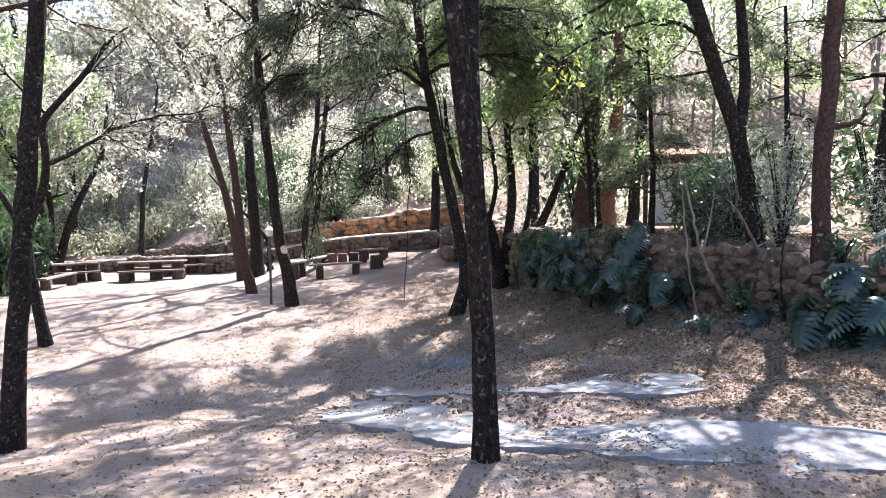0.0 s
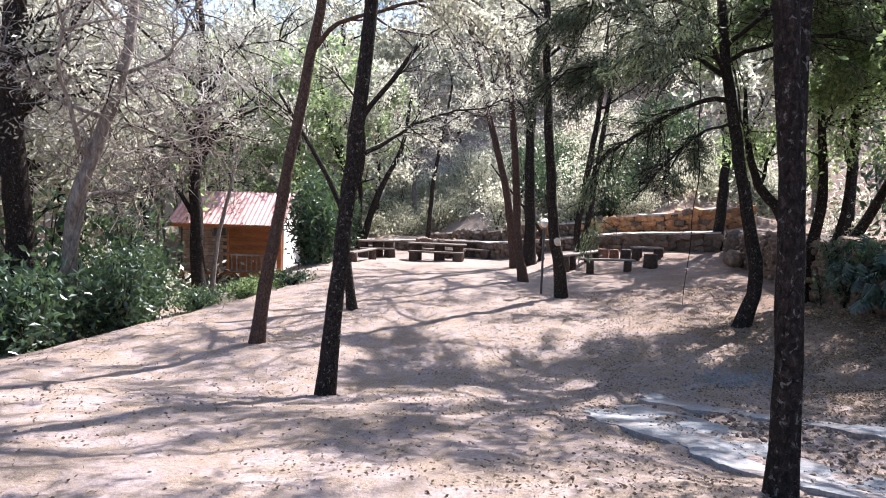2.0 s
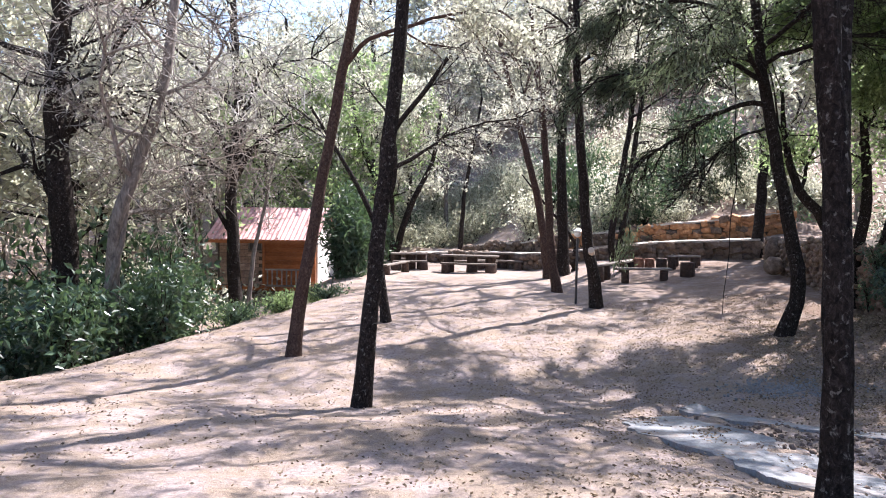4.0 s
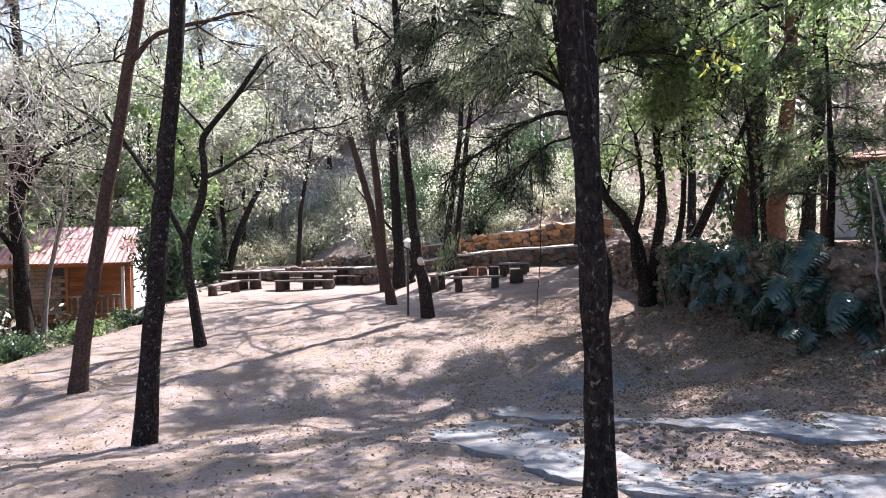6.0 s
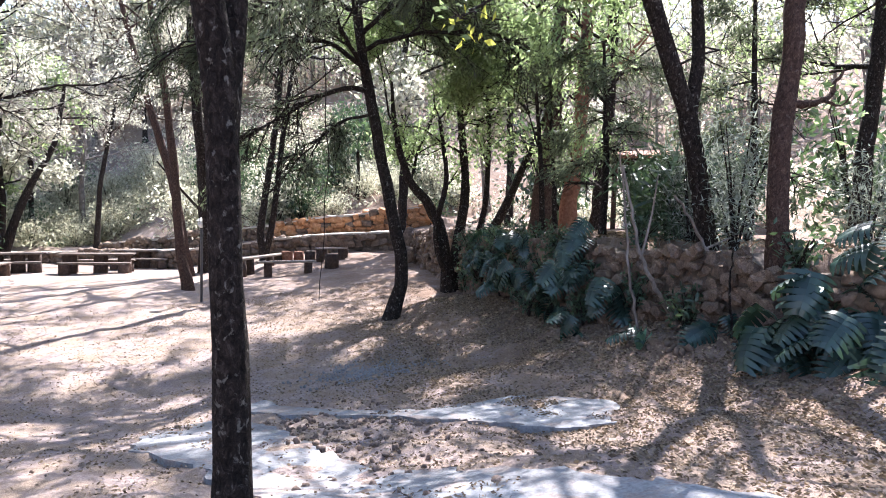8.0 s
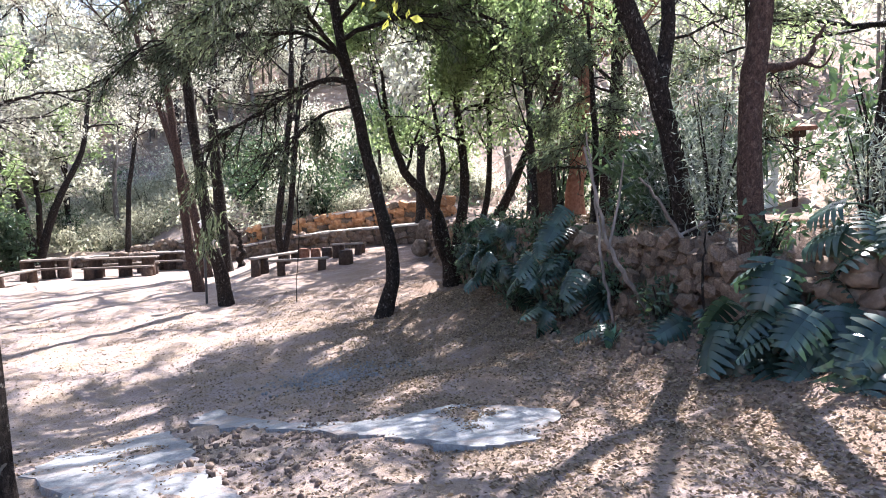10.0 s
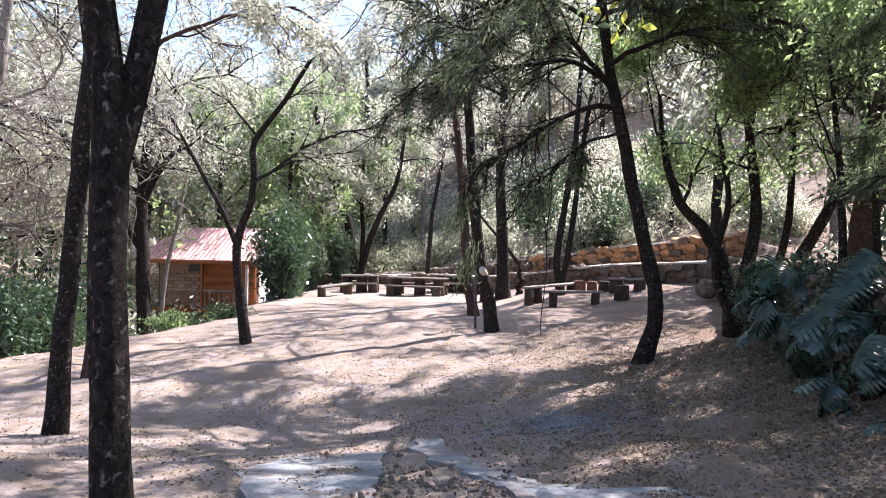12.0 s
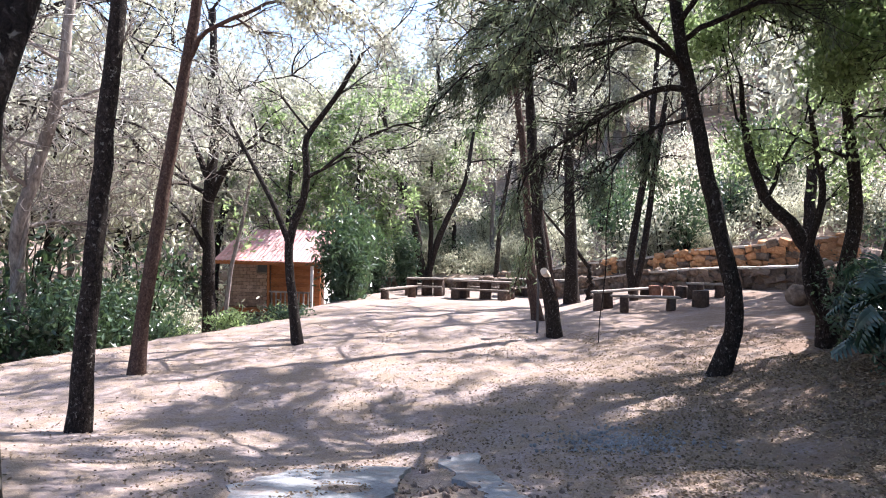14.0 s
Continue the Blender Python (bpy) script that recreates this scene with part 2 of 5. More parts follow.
CAP1 = ((-9, -3, 0, 2.3, 4.1, 6, 8, 11.5, 14), (0.0, 0.2, 0.45, 0.6, 0.82, 1.2, 1.42, 1.66, 2.1))
CAP2 = ((-2, 0, 2, 3.2, 6, 8.4, 9.6, 11.6, 14), (0.35, 0.75, 1.0, 1.3, 1.7, 2.15, 2.25, 2.6, 2.8))


def right_wall_x(y):
    return np.interp(y, *zip(*RIGHT_WALL))


def back_wall_y(x):
    return np.interp(x, *zip(*BACK_WALL))


def clearing_edge(y):
    return np.interp(y, (-40, 0, 8, 13, 20, 22, 40), (-14, -10, -7.2, -5.6, -3.6, -4.6, -6.5))


def clearing_z(x, y):
    z = np.interp(y, *zip(*PROFILE))
    z = z + 0.1 * np.maximum(0, x - 2.8) * (0.3 + 0.7 * smooth(5, 8, y)) * (1 - 0.4 * smooth(16, 30, y))
    z = z + 0.25 * np.maximum(0, np.minimum(x, 7.6) - 6) * (1 - smooth(11, 15, y))
    z = z + 0.09 * np.maximum(0, np.minimum(y, 32) - 22) * smooth(1.5, 6, x)
    d = clearing_edge(y) - x
    return z - 1.35 * smooth(0.0, 4.4, d) + 0.3 * np.maximum(0, -x - 20)


def terrace_z(x, y):
    b = back_wall_y(x)
    up2 = smooth(2.5, 2.8, y - b)
    back = np.interp(x, *CAP2) * up2 + np.interp(x, *CAP1) * (1 - up2) - 0.05 + 0.36 * np.maximum(0, y - b - 5)
    side = np.interp(y, (16, 19, 23, 26, 30), (2.06, 1.93, 1.63, 1.7, 2.3)) + 0.28 * np.maximum(0, x - 16)
    w = smooth(-0.2, 0.6, y - b) * (1 - smooth(11.5, 15, x))
    return back * w + side * (1 - w) + 0.36 * np.maximum(0, y - b - 5) * (1 - w)


def height(x, y):
    x, y = np.asarray(x, float), np.asarray(y, float)
    up = np.maximum(smooth(0.3, 0.55, x - right_wall_x(y)), smooth(0.3, 0.6, y - back_wall_y(x)))
    n = 0.03 * np.sin(1.7 * x + 0.6 * y) * np.sin(1.3 * y - 0.4 * x) + 0.018 * np.sin(4.1 * x - 2 * y) * np.sin(3.7 * y + x)
    lumps = 0.035 * np.exp(-((x - 3.2) ** 2 + (y - 6.2) ** 2) / 4) * np.sin(7 * x + 3 * y) * np.sin(6 * y - 2 * x)
    return clearing_z(x, y) * (1 - up) + terrace_z(x, y) * up + n + lumps


def base_height(x, y):
    """The lie of the land without its small bumps."""
    return float(clearing_z(x, y) + 0.03 * math.sin(1.7 * x + 0.6 * y) * math.sin(1.3 * y - 0.4 * x))


def H(x, y):
    return float(height(x, y))


# ---- mesh helpers ----
def raw_mesh(name, verts, faces, mat, smooth_faces=True):
    """A mesh from vertices (n, 3) and faces (m, k) of one size."""
    v, f = np.asarray(verts, np.float32), np.asarray(faces, np.int32)
    me = bpy.data.meshes.new(name)
    me.vertices.add(len(v))
    me.vertices.foreach_set("co", v.ravel())
    me.loops.add(f.size)
    me.loops.foreach_set("vertex_index", f.ravel())
    me.polygons.add(len(f))
    me.polygons.foreach_set("loop_start", np.arange(0, f.size, f.shape[1], dtype=np.int32))
    me.polygons.foreach_set("use_smooth", np.full(len(f), smooth_faces))
    me.update(calc_edges=True)
    me.materials.append(mat)
    return me


def child(name, me, parent, label=""):
    ob = new(name, me)
    ob.parent = parent
    if label:
        tagged(ob, label)
    return ob


def part(name, bm, mat, parent, label=""):
    """Links a bmesh as one mesh object under a thing or a part."""
    me = bpy.data.meshes.new(name)
    bm.to_mesh(me)
    bm.free()
    me.materials.append(mat)
    return child(name, me, parent, label)


def thing(name, label, category, at=(0, 0, 0), turn=0.0, group="", kind=""):
    ob = new(name)
    ob.matrix_basis = pose(*at, 0, 0, turn)
    return tagged(ob, label, category, group, kind)


def box_bm(sx, sy, sz, at=(0, 0, 0), bevel=0.01, jitter=0.0):
    """A bevelled box centred at a point."""
    bm = bmesh.new()
    bmesh.ops.create_cube(bm, size=1, matrix=Matrix.Translation(at) @ Matrix.Diagonal((sx, sy, sz, 1)))
    if bevel:
        bmesh.ops.bevel(bm, geom=bm.edges[:], offset=min(bevel, 0.3 * min(sx, sy, sz)), segments=2, affect="EDGES")
    if jitter:
        for v in bm.verts:
            v.co += Vector(rng.normal(0, jitter, 3))
    return bm


def tube_arrays(path, radii, sides, rough=0.0):
    p = np.asarray(path, float)
    r = np.asarray(radii, float)
    d = np.gradient(p, axis=0)
    d /= np.linalg.norm(d, axis=1)[:, None] + 1e-9
    ref = np.array([1.0, 0.0, 0.0]) if abs(d[0][0]) < 0.8 else np.array([0.0, 1.0, 0.0])
    u = np.cross(d, ref)
    u /= np.linalg.norm(u, axis=1)[:, None] + 1e-9
    w = np.cross(d, u)
    a = np.linspace(0, 2 * np.pi, sides, endpoint=False)
    rr = r[:, None] * (1 + rough * rng.normal(0, 1, (len(p), sides)))
    v = p[:, None] + rr[..., None] * (np.cos(a)[None, :, None] * u[:, None] + np.sin(a)[None, :, None] * w[:, None])
    n = len(p)
    i, j = np.meshgrid(np.arange(n - 1), np.arange(sides), indexing="ij")
    k = (j + 1) % sides
    f = np.stack([i * sides + j, i * sides + k, (i + 1) * sides + k, (i + 1) * sides + j], -1).reshape(-1, 4)
    return v.reshape(-1, 3), f


def join(arrays):
    vs, fs, base = [], [], 0
    for v, f in arrays:
        vs.append(v)
        fs.append(f + base)
        base += len(v)
    return np.concatenate(vs), np.concatenate(fs)


def smooth_path(points, n):
    """A rounded line through the points."""
    p = np.asarray(points, float)
    s = np.r_[0, np.cumsum(np.linalg.norm(np.diff(p, axis=0), axis=1))]
    t = np.linspace(0, s[-1], n)
    q = np.stack([np.interp(t, s, p[:, k]) for k in range(3)], 1)
    for _ in range(2):
        q[1:-1] = 0.25 * q[:-2] + 0.5 * q[1:-1] + 0.25 * q[2:]
    return q


def leaf_arrays(c, size, aspect=0.45, drop=0.4, spread=1.0, along=None):
    """Rhombic, slightly folded leaves at the centres c."""
    n = len(c)
    d = rng.normal(0, 1, (n, 3)) * (1, 1, spread) + (0, 0, -drop)
    if along is not None:
        d = d * 0.6 + along
    d /= np.linalg.norm(d, axis=1)[:, None] + 1e-9
    s = np.cross(d, rng.normal(0, 1, (n, 3)))
    s /= np.linalg.norm(s, axis=1)[:, None] + 1e-9
    L = (size * rng.uniform(0.6, 1.3, n))[:, None]
    up = np.cross(d, s) * L * 0.08
    v = np.stack([c - d * L * 0.5, c + s * L * aspect * 0.5 + up, c + d * L * 0.5, c - s * L * aspect * 0.5 + up], 1)
    return v.reshape(-1, 3), np.arange(4 * n).reshape(-1, 4)


def twig_arrays(p, q, r):
    """Thin three-sided twigs from p to q."""
    n = len(p)
    d = q - p
    s = np.cross(d, rng.normal(0, 1, (n, 3)))
    s /= np.linalg.norm(s, axis=1)[:, None] + 1e-9
    t = np.cross(d, s)
    t /= np.linalg.norm(t, axis=1)[:, None] + 1e-9
    ring = [s, -0.5 * s + 0.87 * t, -0.5 * s - 0.87 * t]
    v = np.stack([p + r * k for k in ring] + [q + 0.4 * r * k for k in ring], 1).reshape(-1, 3)
    f = np.array([[0, 1, 4, 3], [1, 2, 5, 4], [2, 0, 3, 5]])
    return v, (f[None] + 6 * np.arange(n)[:, None, None]).reshape(-1, 4)


# ---- trees ----
def wander(start, direction, length, segs, bend, lift):
    p, d = [np.asarray(start, float)], np.asarray(direction, float)
    for _ in range(segs):
        d = d + rng.normal(0, bend, 3) + (0, 0, lift)
        d /= np.linalg.norm(d)
        p.append(p[-1] + d * length / segs)
    return np.array(p), d


def branch_out(start, direction, length, r, depth, style, wood, tips):
    path, d = wander(start, direction, length, 6 if depth else 4, style["bend"], style["lift"] * (1 if depth > 1 else 1.6))
    wood.append(tube_arrays(path, np.linspace(r, max(r * 0.35, 0.004), len(path)), 6 if r > 0.03 else 4))
    if depth == 0:
        tips.append(path)
        return
    if depth == 1:
        tips.append(path[2:])
    for _ in range(style["split"]):
        k = rng.integers(1, len(path))
        side = rng.normal(0, 1, 3)
        nd = (path[k] - path[k - 1]) / np.linalg.norm(path[k] - path[k - 1]) + style["open"] * side / np.linalg.norm(side)
        branch_out(path[k], nd / np.linalg.norm(nd), length * rng.uniform(0.4, 0.7), r * 0.5, depth - 1, style, wood, tips)


STYLE = {
    "feather": dict(bend=0.16, lift=-0.01, split=5, open=0.95, leaf=0.1, aspect=0.4, per=40, scatter=0.12, drop=0.5),
    "needle": dict(bend=0.14, lift=-0.035, split=6, open=0.75, leaf=0.11, aspect=0.2, per=44, scatter=0.08, drop=0.9),
    "broad": dict(bend=0.2, lift=0.02, split=4, open=0.9, leaf=0.11, aspect=0.45, per=75, scatter=0.18, drop=0.7),
    "bare": dict(bend=0.25, lift=0.0, split=5, open=1.0, leaf=0.06, aspect=0.35, per=22, scatter=0.15, drop=0.4),
    "far": dict(bend=0.2, lift=0.02, split=4, open=0.95, leaf=0.24, aspect=0.42, per=28, scatter=0.26, drop=0.4),
}


def tree(label, trunk, r0, r1, limbs, style, bark, leaves, depth=2, density=1.0, extra=(), arcs=(), group="", sides=12, name="tree"):
    """A tree: tapered trunk along the given points, main limbs (fraction of the trunk, azimuth, rise, length), finer branches and leaves."""
    base = np.asarray(trunk[0], float)
    ob = thing(name, label, "tree", tuple(base), group=group)
    st = dict(STYLE[style])
    path = smooth_path(np.asarray(trunk, float) - base, 26)
    path[1:-1] += rng.normal(0, r0 * 0.06, (24, 3)) * (1, 1, 0)
    f = np.linspace(0, 1, 26)
    radii = r0 + (r1 - r0) * f + r0 * 0.35 * np.exp(-f * 30)
    path[0][2] -= 0.12
    wood = tube_arrays(path, radii, sides, 0.05)
    child("trunk", raw_mesh("trunk", *wood, bark), ob)
    tips = []
    for stem in extra:
        q = smooth_path(np.asarray(stem[0], float) - base, 16)
        child("stem", raw_mesh("stem", *tube_arrays(q, np.linspace(stem[1], stem[2], 16), 10, 0.04), bark), ob)
        for _ in range(3):
            k = rng.integers(8, 16)
            az = rng.uniform(0, 2 * np.pi)
            w = []
            branch_out(q[k], np.array([np.cos(az), np.sin(az), 0.5]), 1.6, stem[2] * 0.7, depth - 1, st, w, tips)
            child("limb", raw_mesh("limb", *join(w), bark), ob)
    for points, r, many, reach in arcs:
        q = smooth_path(np.asarray(points, float) - base, 18)
        q[2:] += np.cumsum(rng.normal(0, 0.018, (16, 3)), axis=0)
        w = [tube_arrays(q, np.linspace(r, 0.012, 18), 8, 0.04)]
        for j in range(many):
            k = int(rng.integers(4, 18))
            along = q[k] - q[k - 1]
            side = rng.normal(0, 1, 3) * (1, 1, 0.5) + (0, 0, -0.25)
            dd = along / np.linalg.norm(along) + 0.8 * side / np.linalg.norm(side)
            branch_out(q[k], dd / np.linalg.norm(dd), reach * rng.uniform(0.6, 1.2), 0.02, 1, st, w, tips)
        child("limb", raw_mesh("limb", *join(w), bark), ob)
    for frac, az, rise, length in limbs:
        k = frac * 25
        i = int(min(24, k))
        p = path[i] + (path[i + 1] - path[i]) * (k - i)
        a, e = radians(az), radians(rise)
        d = np.array([np.sin(a) * np.cos(e), np.cos(a) * np.cos(e), np.sin(e)])
        w = []
        branch_out(p, d, length, (r0 + (r1 - r0) * frac) * 0.45, depth, st, w, tips)
        child("limb", raw_mesh("limb", *join(w), bark), ob)
    n = int(st["per"] * density)
    if tips and n:
        c, al = [], []
        for t in tips:
            gap = noise.noise(Vector((base + t[-1]) * 0.75))
            n = max(2, int(st["per"] * density * (0.12 if gap < 0.0 else 1.9)))
            s = rng.uniform(0, len(t) - 1.001, n)
            i = s.astype(int)
            c.append(t[i] + (t[i + 1] - t[i]) * (s - i)[:, None] + rng.normal(0, st["scatter"], (n, 3)))
            al.append(np.repeat([(t[-1] - t[0]) / (np.linalg.norm(t[-1] - t[0]) + 1e-6)], n, 0))
        v, q = leaf_arrays(np.concatenate(c), st["leaf"], st["aspect"], st["drop"], along=np.concatenate(al) if style == "needle" else None)
        child("crown", raw_mesh("crown", v, q, leaves, False), ob)
        if style != "broad":
            p = np.concatenate([t[rng.integers(0, len(t), 4)] for t in tips])
            away = rng.normal(0, 1, p.shape) * (1, 1, 0.7) + (0, 0, -0.2)
            v, q = twig_arrays(p, p + away * (0.4 if style == "far" else 0.27), 0.013 if style == "far" else 0.006)
            tagged(child("twig_spray", raw_mesh("twig_spray", v, q, M_BARK if style == "needle" else L_TWIG), ob), kind="stuff")
    return ob


def ring_limbs(n, lo, hi, rise, length, start=0):
    return [(lo + (hi - lo) * k / max(1, n - 1), start + 137.5 * k + rng.uniform(-20, 20), rise + rng.uniform(-15, 15), length * rng.uniform(0.75, 1.2)) for k in range(n)]


def on_ground(x, y, sink=0.0):
    return (x, y, H(x, y) - sink)


# ---- the ground: one sheet to the horizon ----
def build_ground():
    xs = np.r_[-500, -250, -120, -80, np.arange(-60, -12, 2.0), np.arange(-12, 16, 0.14), np.arange(16, 60, 2.0), 80, 120, 250, 500]
    ys = np.r_[-400, -150, -60, -30, np.arange(-16, -1, 1.0), np.arange(-1, 14, 0.14), np.arange(14, 42, 0.25), np.arange(42, 90, 2.0), 120, 200, 500]
    X, Y = np.meshgrid(xs, ys, indexing="ij")
    Z = height(X, Y)
    Z = np.minimum(Z, 26 + 0 * X)
    near = (np.abs(X) < 14) & (Y > -1) & (Y < 20)
    Z = Z + np.where(near, rng.normal(0, 0.01, Z.shape), 0)
    nx, ny = X.shape
    i, j = np.meshgrid(np.arange(nx - 1), np.arange(ny - 1), indexing="ij")
    f = np.stack([i * ny + j, (i + 1) * ny + j, (i + 1) * ny + j + 1, i * ny + j + 1], -1).reshape(-1, 4)
    ob = new("ground", raw_mesh("ground", np.stack([X, Y, Z], -1).reshape(-1, 3), f, M_GROUND))
    tagged(ob, "dusty pinkish bare earth strewn with dry leaves", "ground", kind="structure")


build_ground()


def slab(outline, label):
    """A thin worn concrete slab lying in the earth, with crumbled edges."""
    ob = thing("concrete_slab", label, "slab", (0, 0, 0), group="concrete slabs in the earth")
    pts = []
    for a, b in zip(outline, outline[1:] + outline[:1]):
        for k in range(10):
            t = k / 10
            pts.append((a[0] + (b[0] - a[0]) * t + rng.normal(0, 0.03), a[1] + (b[1] - a[1]) * t + rng.normal(0, 0.03)))
    bm = bmesh.new()
    f = bm.faces.new([bm.verts.new((x, y, 0)) for x, y in pts])
    bmesh.ops.triangulate(bm, faces=[f])
    for _ in range(3):
        long = [e for e in bm.edges if e.calc_length() > 0.22]
        if long:
            bmesh.ops.subdivide_edges(bm, edges=long, cuts=1)
            bmesh.ops.triangulate(bm, faces=bm.faces[:])
    ext = bmesh.ops.extrude_face_region(bm, geom=bm.faces[:])
    for v in bm.verts:
        v.co.z = H(v.co.x, v.co.y) - 0.1
    for v in [g for g in ext["geom"] if isinstance(g, bmesh.types.BMVert)]:
        v.co.z = base_height(v.co.x, v.co.y) + 0.028 + 0.01 * math.sin(2.3 * v.co.x + v.co.y) + rng.normal(0, 0.002)
    bmesh.ops.recalc_face_normals(bm, faces=bm.faces[:])
    part("surface", bm, M_CONCRETE, ob)


slab([(2.5, 8.55), (2.8, 8.95), (3.45, 7.25), (3.95, 6.5), (4.85, 6.35), (5.5, 5.7), (4.95, 4.95), (4.5, 4.95), (4.15, 5.6), (3.75, 6.05), (3.15, 7.2)], "long pale grey worn concrete slab half buried in earth")
slab([(1.55, 7.75), (2.3, 8.1), (2.55, 7.0), (2.7, 6.0), (2.95, 5.05), (3.45, 4.5), (4.0, 3.7), (4.5, 2.9), (4.1, 2.3), (3.3, 2.9), (2.6, 3.9), (2.15, 4.6), (1.9, 5.6), (1.45, 6.5)], "broad pale grey concrete slab cracked and dusted with earth")


# ---- stone walls ----
def stone_mesh(k):
    r = np.random.default_rng(50 + k)
    bm = bmesh.new()
    bmesh.ops.create_cube(bm, size=1)
    bmesh.ops.subdivide_edges(bm, edges=bm.edges[:], cuts=1, use_grid_fill=True)
    for v in bm.verts:
        v.co = v.co.lerp(v.co.normalized() * 0.55, 0.4) + Vector(r.normal(0, 0.07, 3))
    me = bpy.data.meshes.new("stone")
    bm.to_mesh(me)
    bm.free()
    return me


STONES = {}
for kind_name, mat in (("grey", M_STONE), ("orange", M_STONE_ORANGE)):
    STONES[kind_name] = []
    for k in range(5):
        me = stone_mesh(k)
        me.materials.append(mat)
        STONES[kind_name].append(me)


def wall_line(name, label, pts, low, top, size, single, orange=None, thick=0.45, cap=True):
    """A rubble wall along pts, from low(x, y) to top(x, y): core, cap and stones proud of the joints."""
    wall = thing(name, label, "stone wall", kind="structure")
    p = smooth_path([(x, y, 0) for x, y in pts], 60)[:, :2]
    d = np.gradient(p, axis=0)
    d /= np.linalg.norm(d, axis=1)[:, None]
    nrm = np.stack([-d[:, 1], d[:, 0]], 1)          # away from the clearing lies on the left of the line
    lo = np.array([low(x, y) for x, y in p]) - 0.25
    hi = np.array([top(x, y) for x, y in p])
    rows = [(p, lo), (p, hi - 0.03), (p + nrm * thick, hi - 0.03), (p + nrm * thick, lo)]
    v = np.concatenate([np.c_[q, z] for q, z in rows])
    n = len(p)
    f = [(k * n + i, k * n + i + 1, ((k + 1) % 4) * n + i + 1, ((k + 1) % 4) * n + i) for k in range(4) for i in range(n - 1)]
    child("core", raw_mesh("core", v, f, M_MORTAR, False), wall)
    if cap:
        rows = [(p - nrm * 0.09, hi - 0.03), (p - nrm * 0.1, hi + 0.05), (p + nrm * (thick + 0.05), hi + 0.06), (p + nrm * (thick + 0.05), hi - 0.03)]
        v = np.concatenate([np.c_[q, z + rng.normal(0, 0.012, n)] for q, z in rows])
        child("cap", raw_mesh("cap", v, f, M_CAP, False), wall, "sunlit pale cement cap with dry leaves")
    s = np.r_[0, np.cumsum(np.linalg.norm(np.diff(p, axis=0), axis=1))]
    spots, z = [], 0.0
    row = 0
    while z < (hi - lo).max():
        a = rng.uniform(0, size)
        while a < s[-1]:
            w = size * rng.uniform(0.75, 1.5)
            x, y = np.interp(a, s, p[:, 0]), np.interp(a, s, p[:, 1])
            l, h = np.interp(a, s, lo), np.interp(a, s, hi)
            if l + z < h - size * 0.3:
                spots.append((x, y, l + z + size * 0.4, w, a))
            a += w * 0.98
        z += size * 0.78
        row += 1
    rest = []
    order = sorted(range(len(spots)), key=lambda i: (spots[i][0] - 7.5) ** 2 + (spots[i][1] - 7) ** 2)
    alone = set(order[:single])
    for i, (x, y, z, w, a) in enumerate(spots):
        ang = math.atan2(np.interp(a, s, d[:, 1]), np.interp(a, s, d[:, 0]))
        off = rng.normal(0, 0.055)
        x, y = x + off * math.sin(ang), y - off * math.cos(ang)
        m = Matrix.LocRotScale((x, y, z + rng.normal(0, 0.03)), Euler((rng.normal(0, 0.25), rng.normal(0, 0.3), ang + rng.normal(0, 0.12))), (w * 1.05, size * rng.uniform(0.7, 1.1), size * rng.uniform(0.8, 1.05)))
        me = STONES["orange" if orange and orange(x, y) and rng.random() < 0.85 else "grey"][rng.integers(5)]
        if i in alone:
            ob = child("stone", me, wall)
            ob.matrix_basis = m
        else:
            rest.append((m, me))
    for mat in (M_STONE, M_STONE_ORANGE):
        arr = []
        for m, me in rest:
            if me.materials[0] == mat:
                co = np.array([m @ v.co for v in me.vertices])
                arr.append((co, np.array([p.vertices[:] for p in me.polygons])))
        if arr:
            ob = child("stones", raw_mesh("stones", *join(arr), mat), wall)
            tagged(ob, kind="stuff")
    return wall


def terrace_top(x, y):
    return float(np.interp(y, (16, 19, 23, 26), (2.02, 1.9, 1.62, 1.68))) + 0.1 * math.sin(2.1 * y) + 0.06 * math.sin(5.3 * y) - 0.06


wall_line("wall_right", "low dry rubble retaining wall overgrown with plants", [(float(right_wall_x(y)), y) for y in np.arange(-5, 26.1, 1.0)],
          lambda x, y: float(clearing_z(x - 0.4, y)), terrace_top, 0.15, 295, thick=-0.6, cap=False)
wall_line("wall_back", "low grey rubble wall with a sunlit cap", [(x, float(back_wall_y(x))) for x in np.arange(-8, 11.6, 1.0)],
          lambda x, y: float(clearing_z(x, y - 0.4)), lambda x, y: float(np.interp(x, *CAP1)), 0.3, 40, thick=0.75)
wall_line("wall_upper", "upper terrace wall of orange stone in the sun", [(x, float(back_wall_y(x)) + 2.2) for x in np.arange(-1, 13.1, 1.0)],
          lambda x, y: float(np.interp(x, *CAP1)), lambda x, y: float(np.interp(x, *CAP2)), 0.3, 40, orange=lambda x, y: x > 6.0 or 4.3 < x < 4.9, thick=0.75)


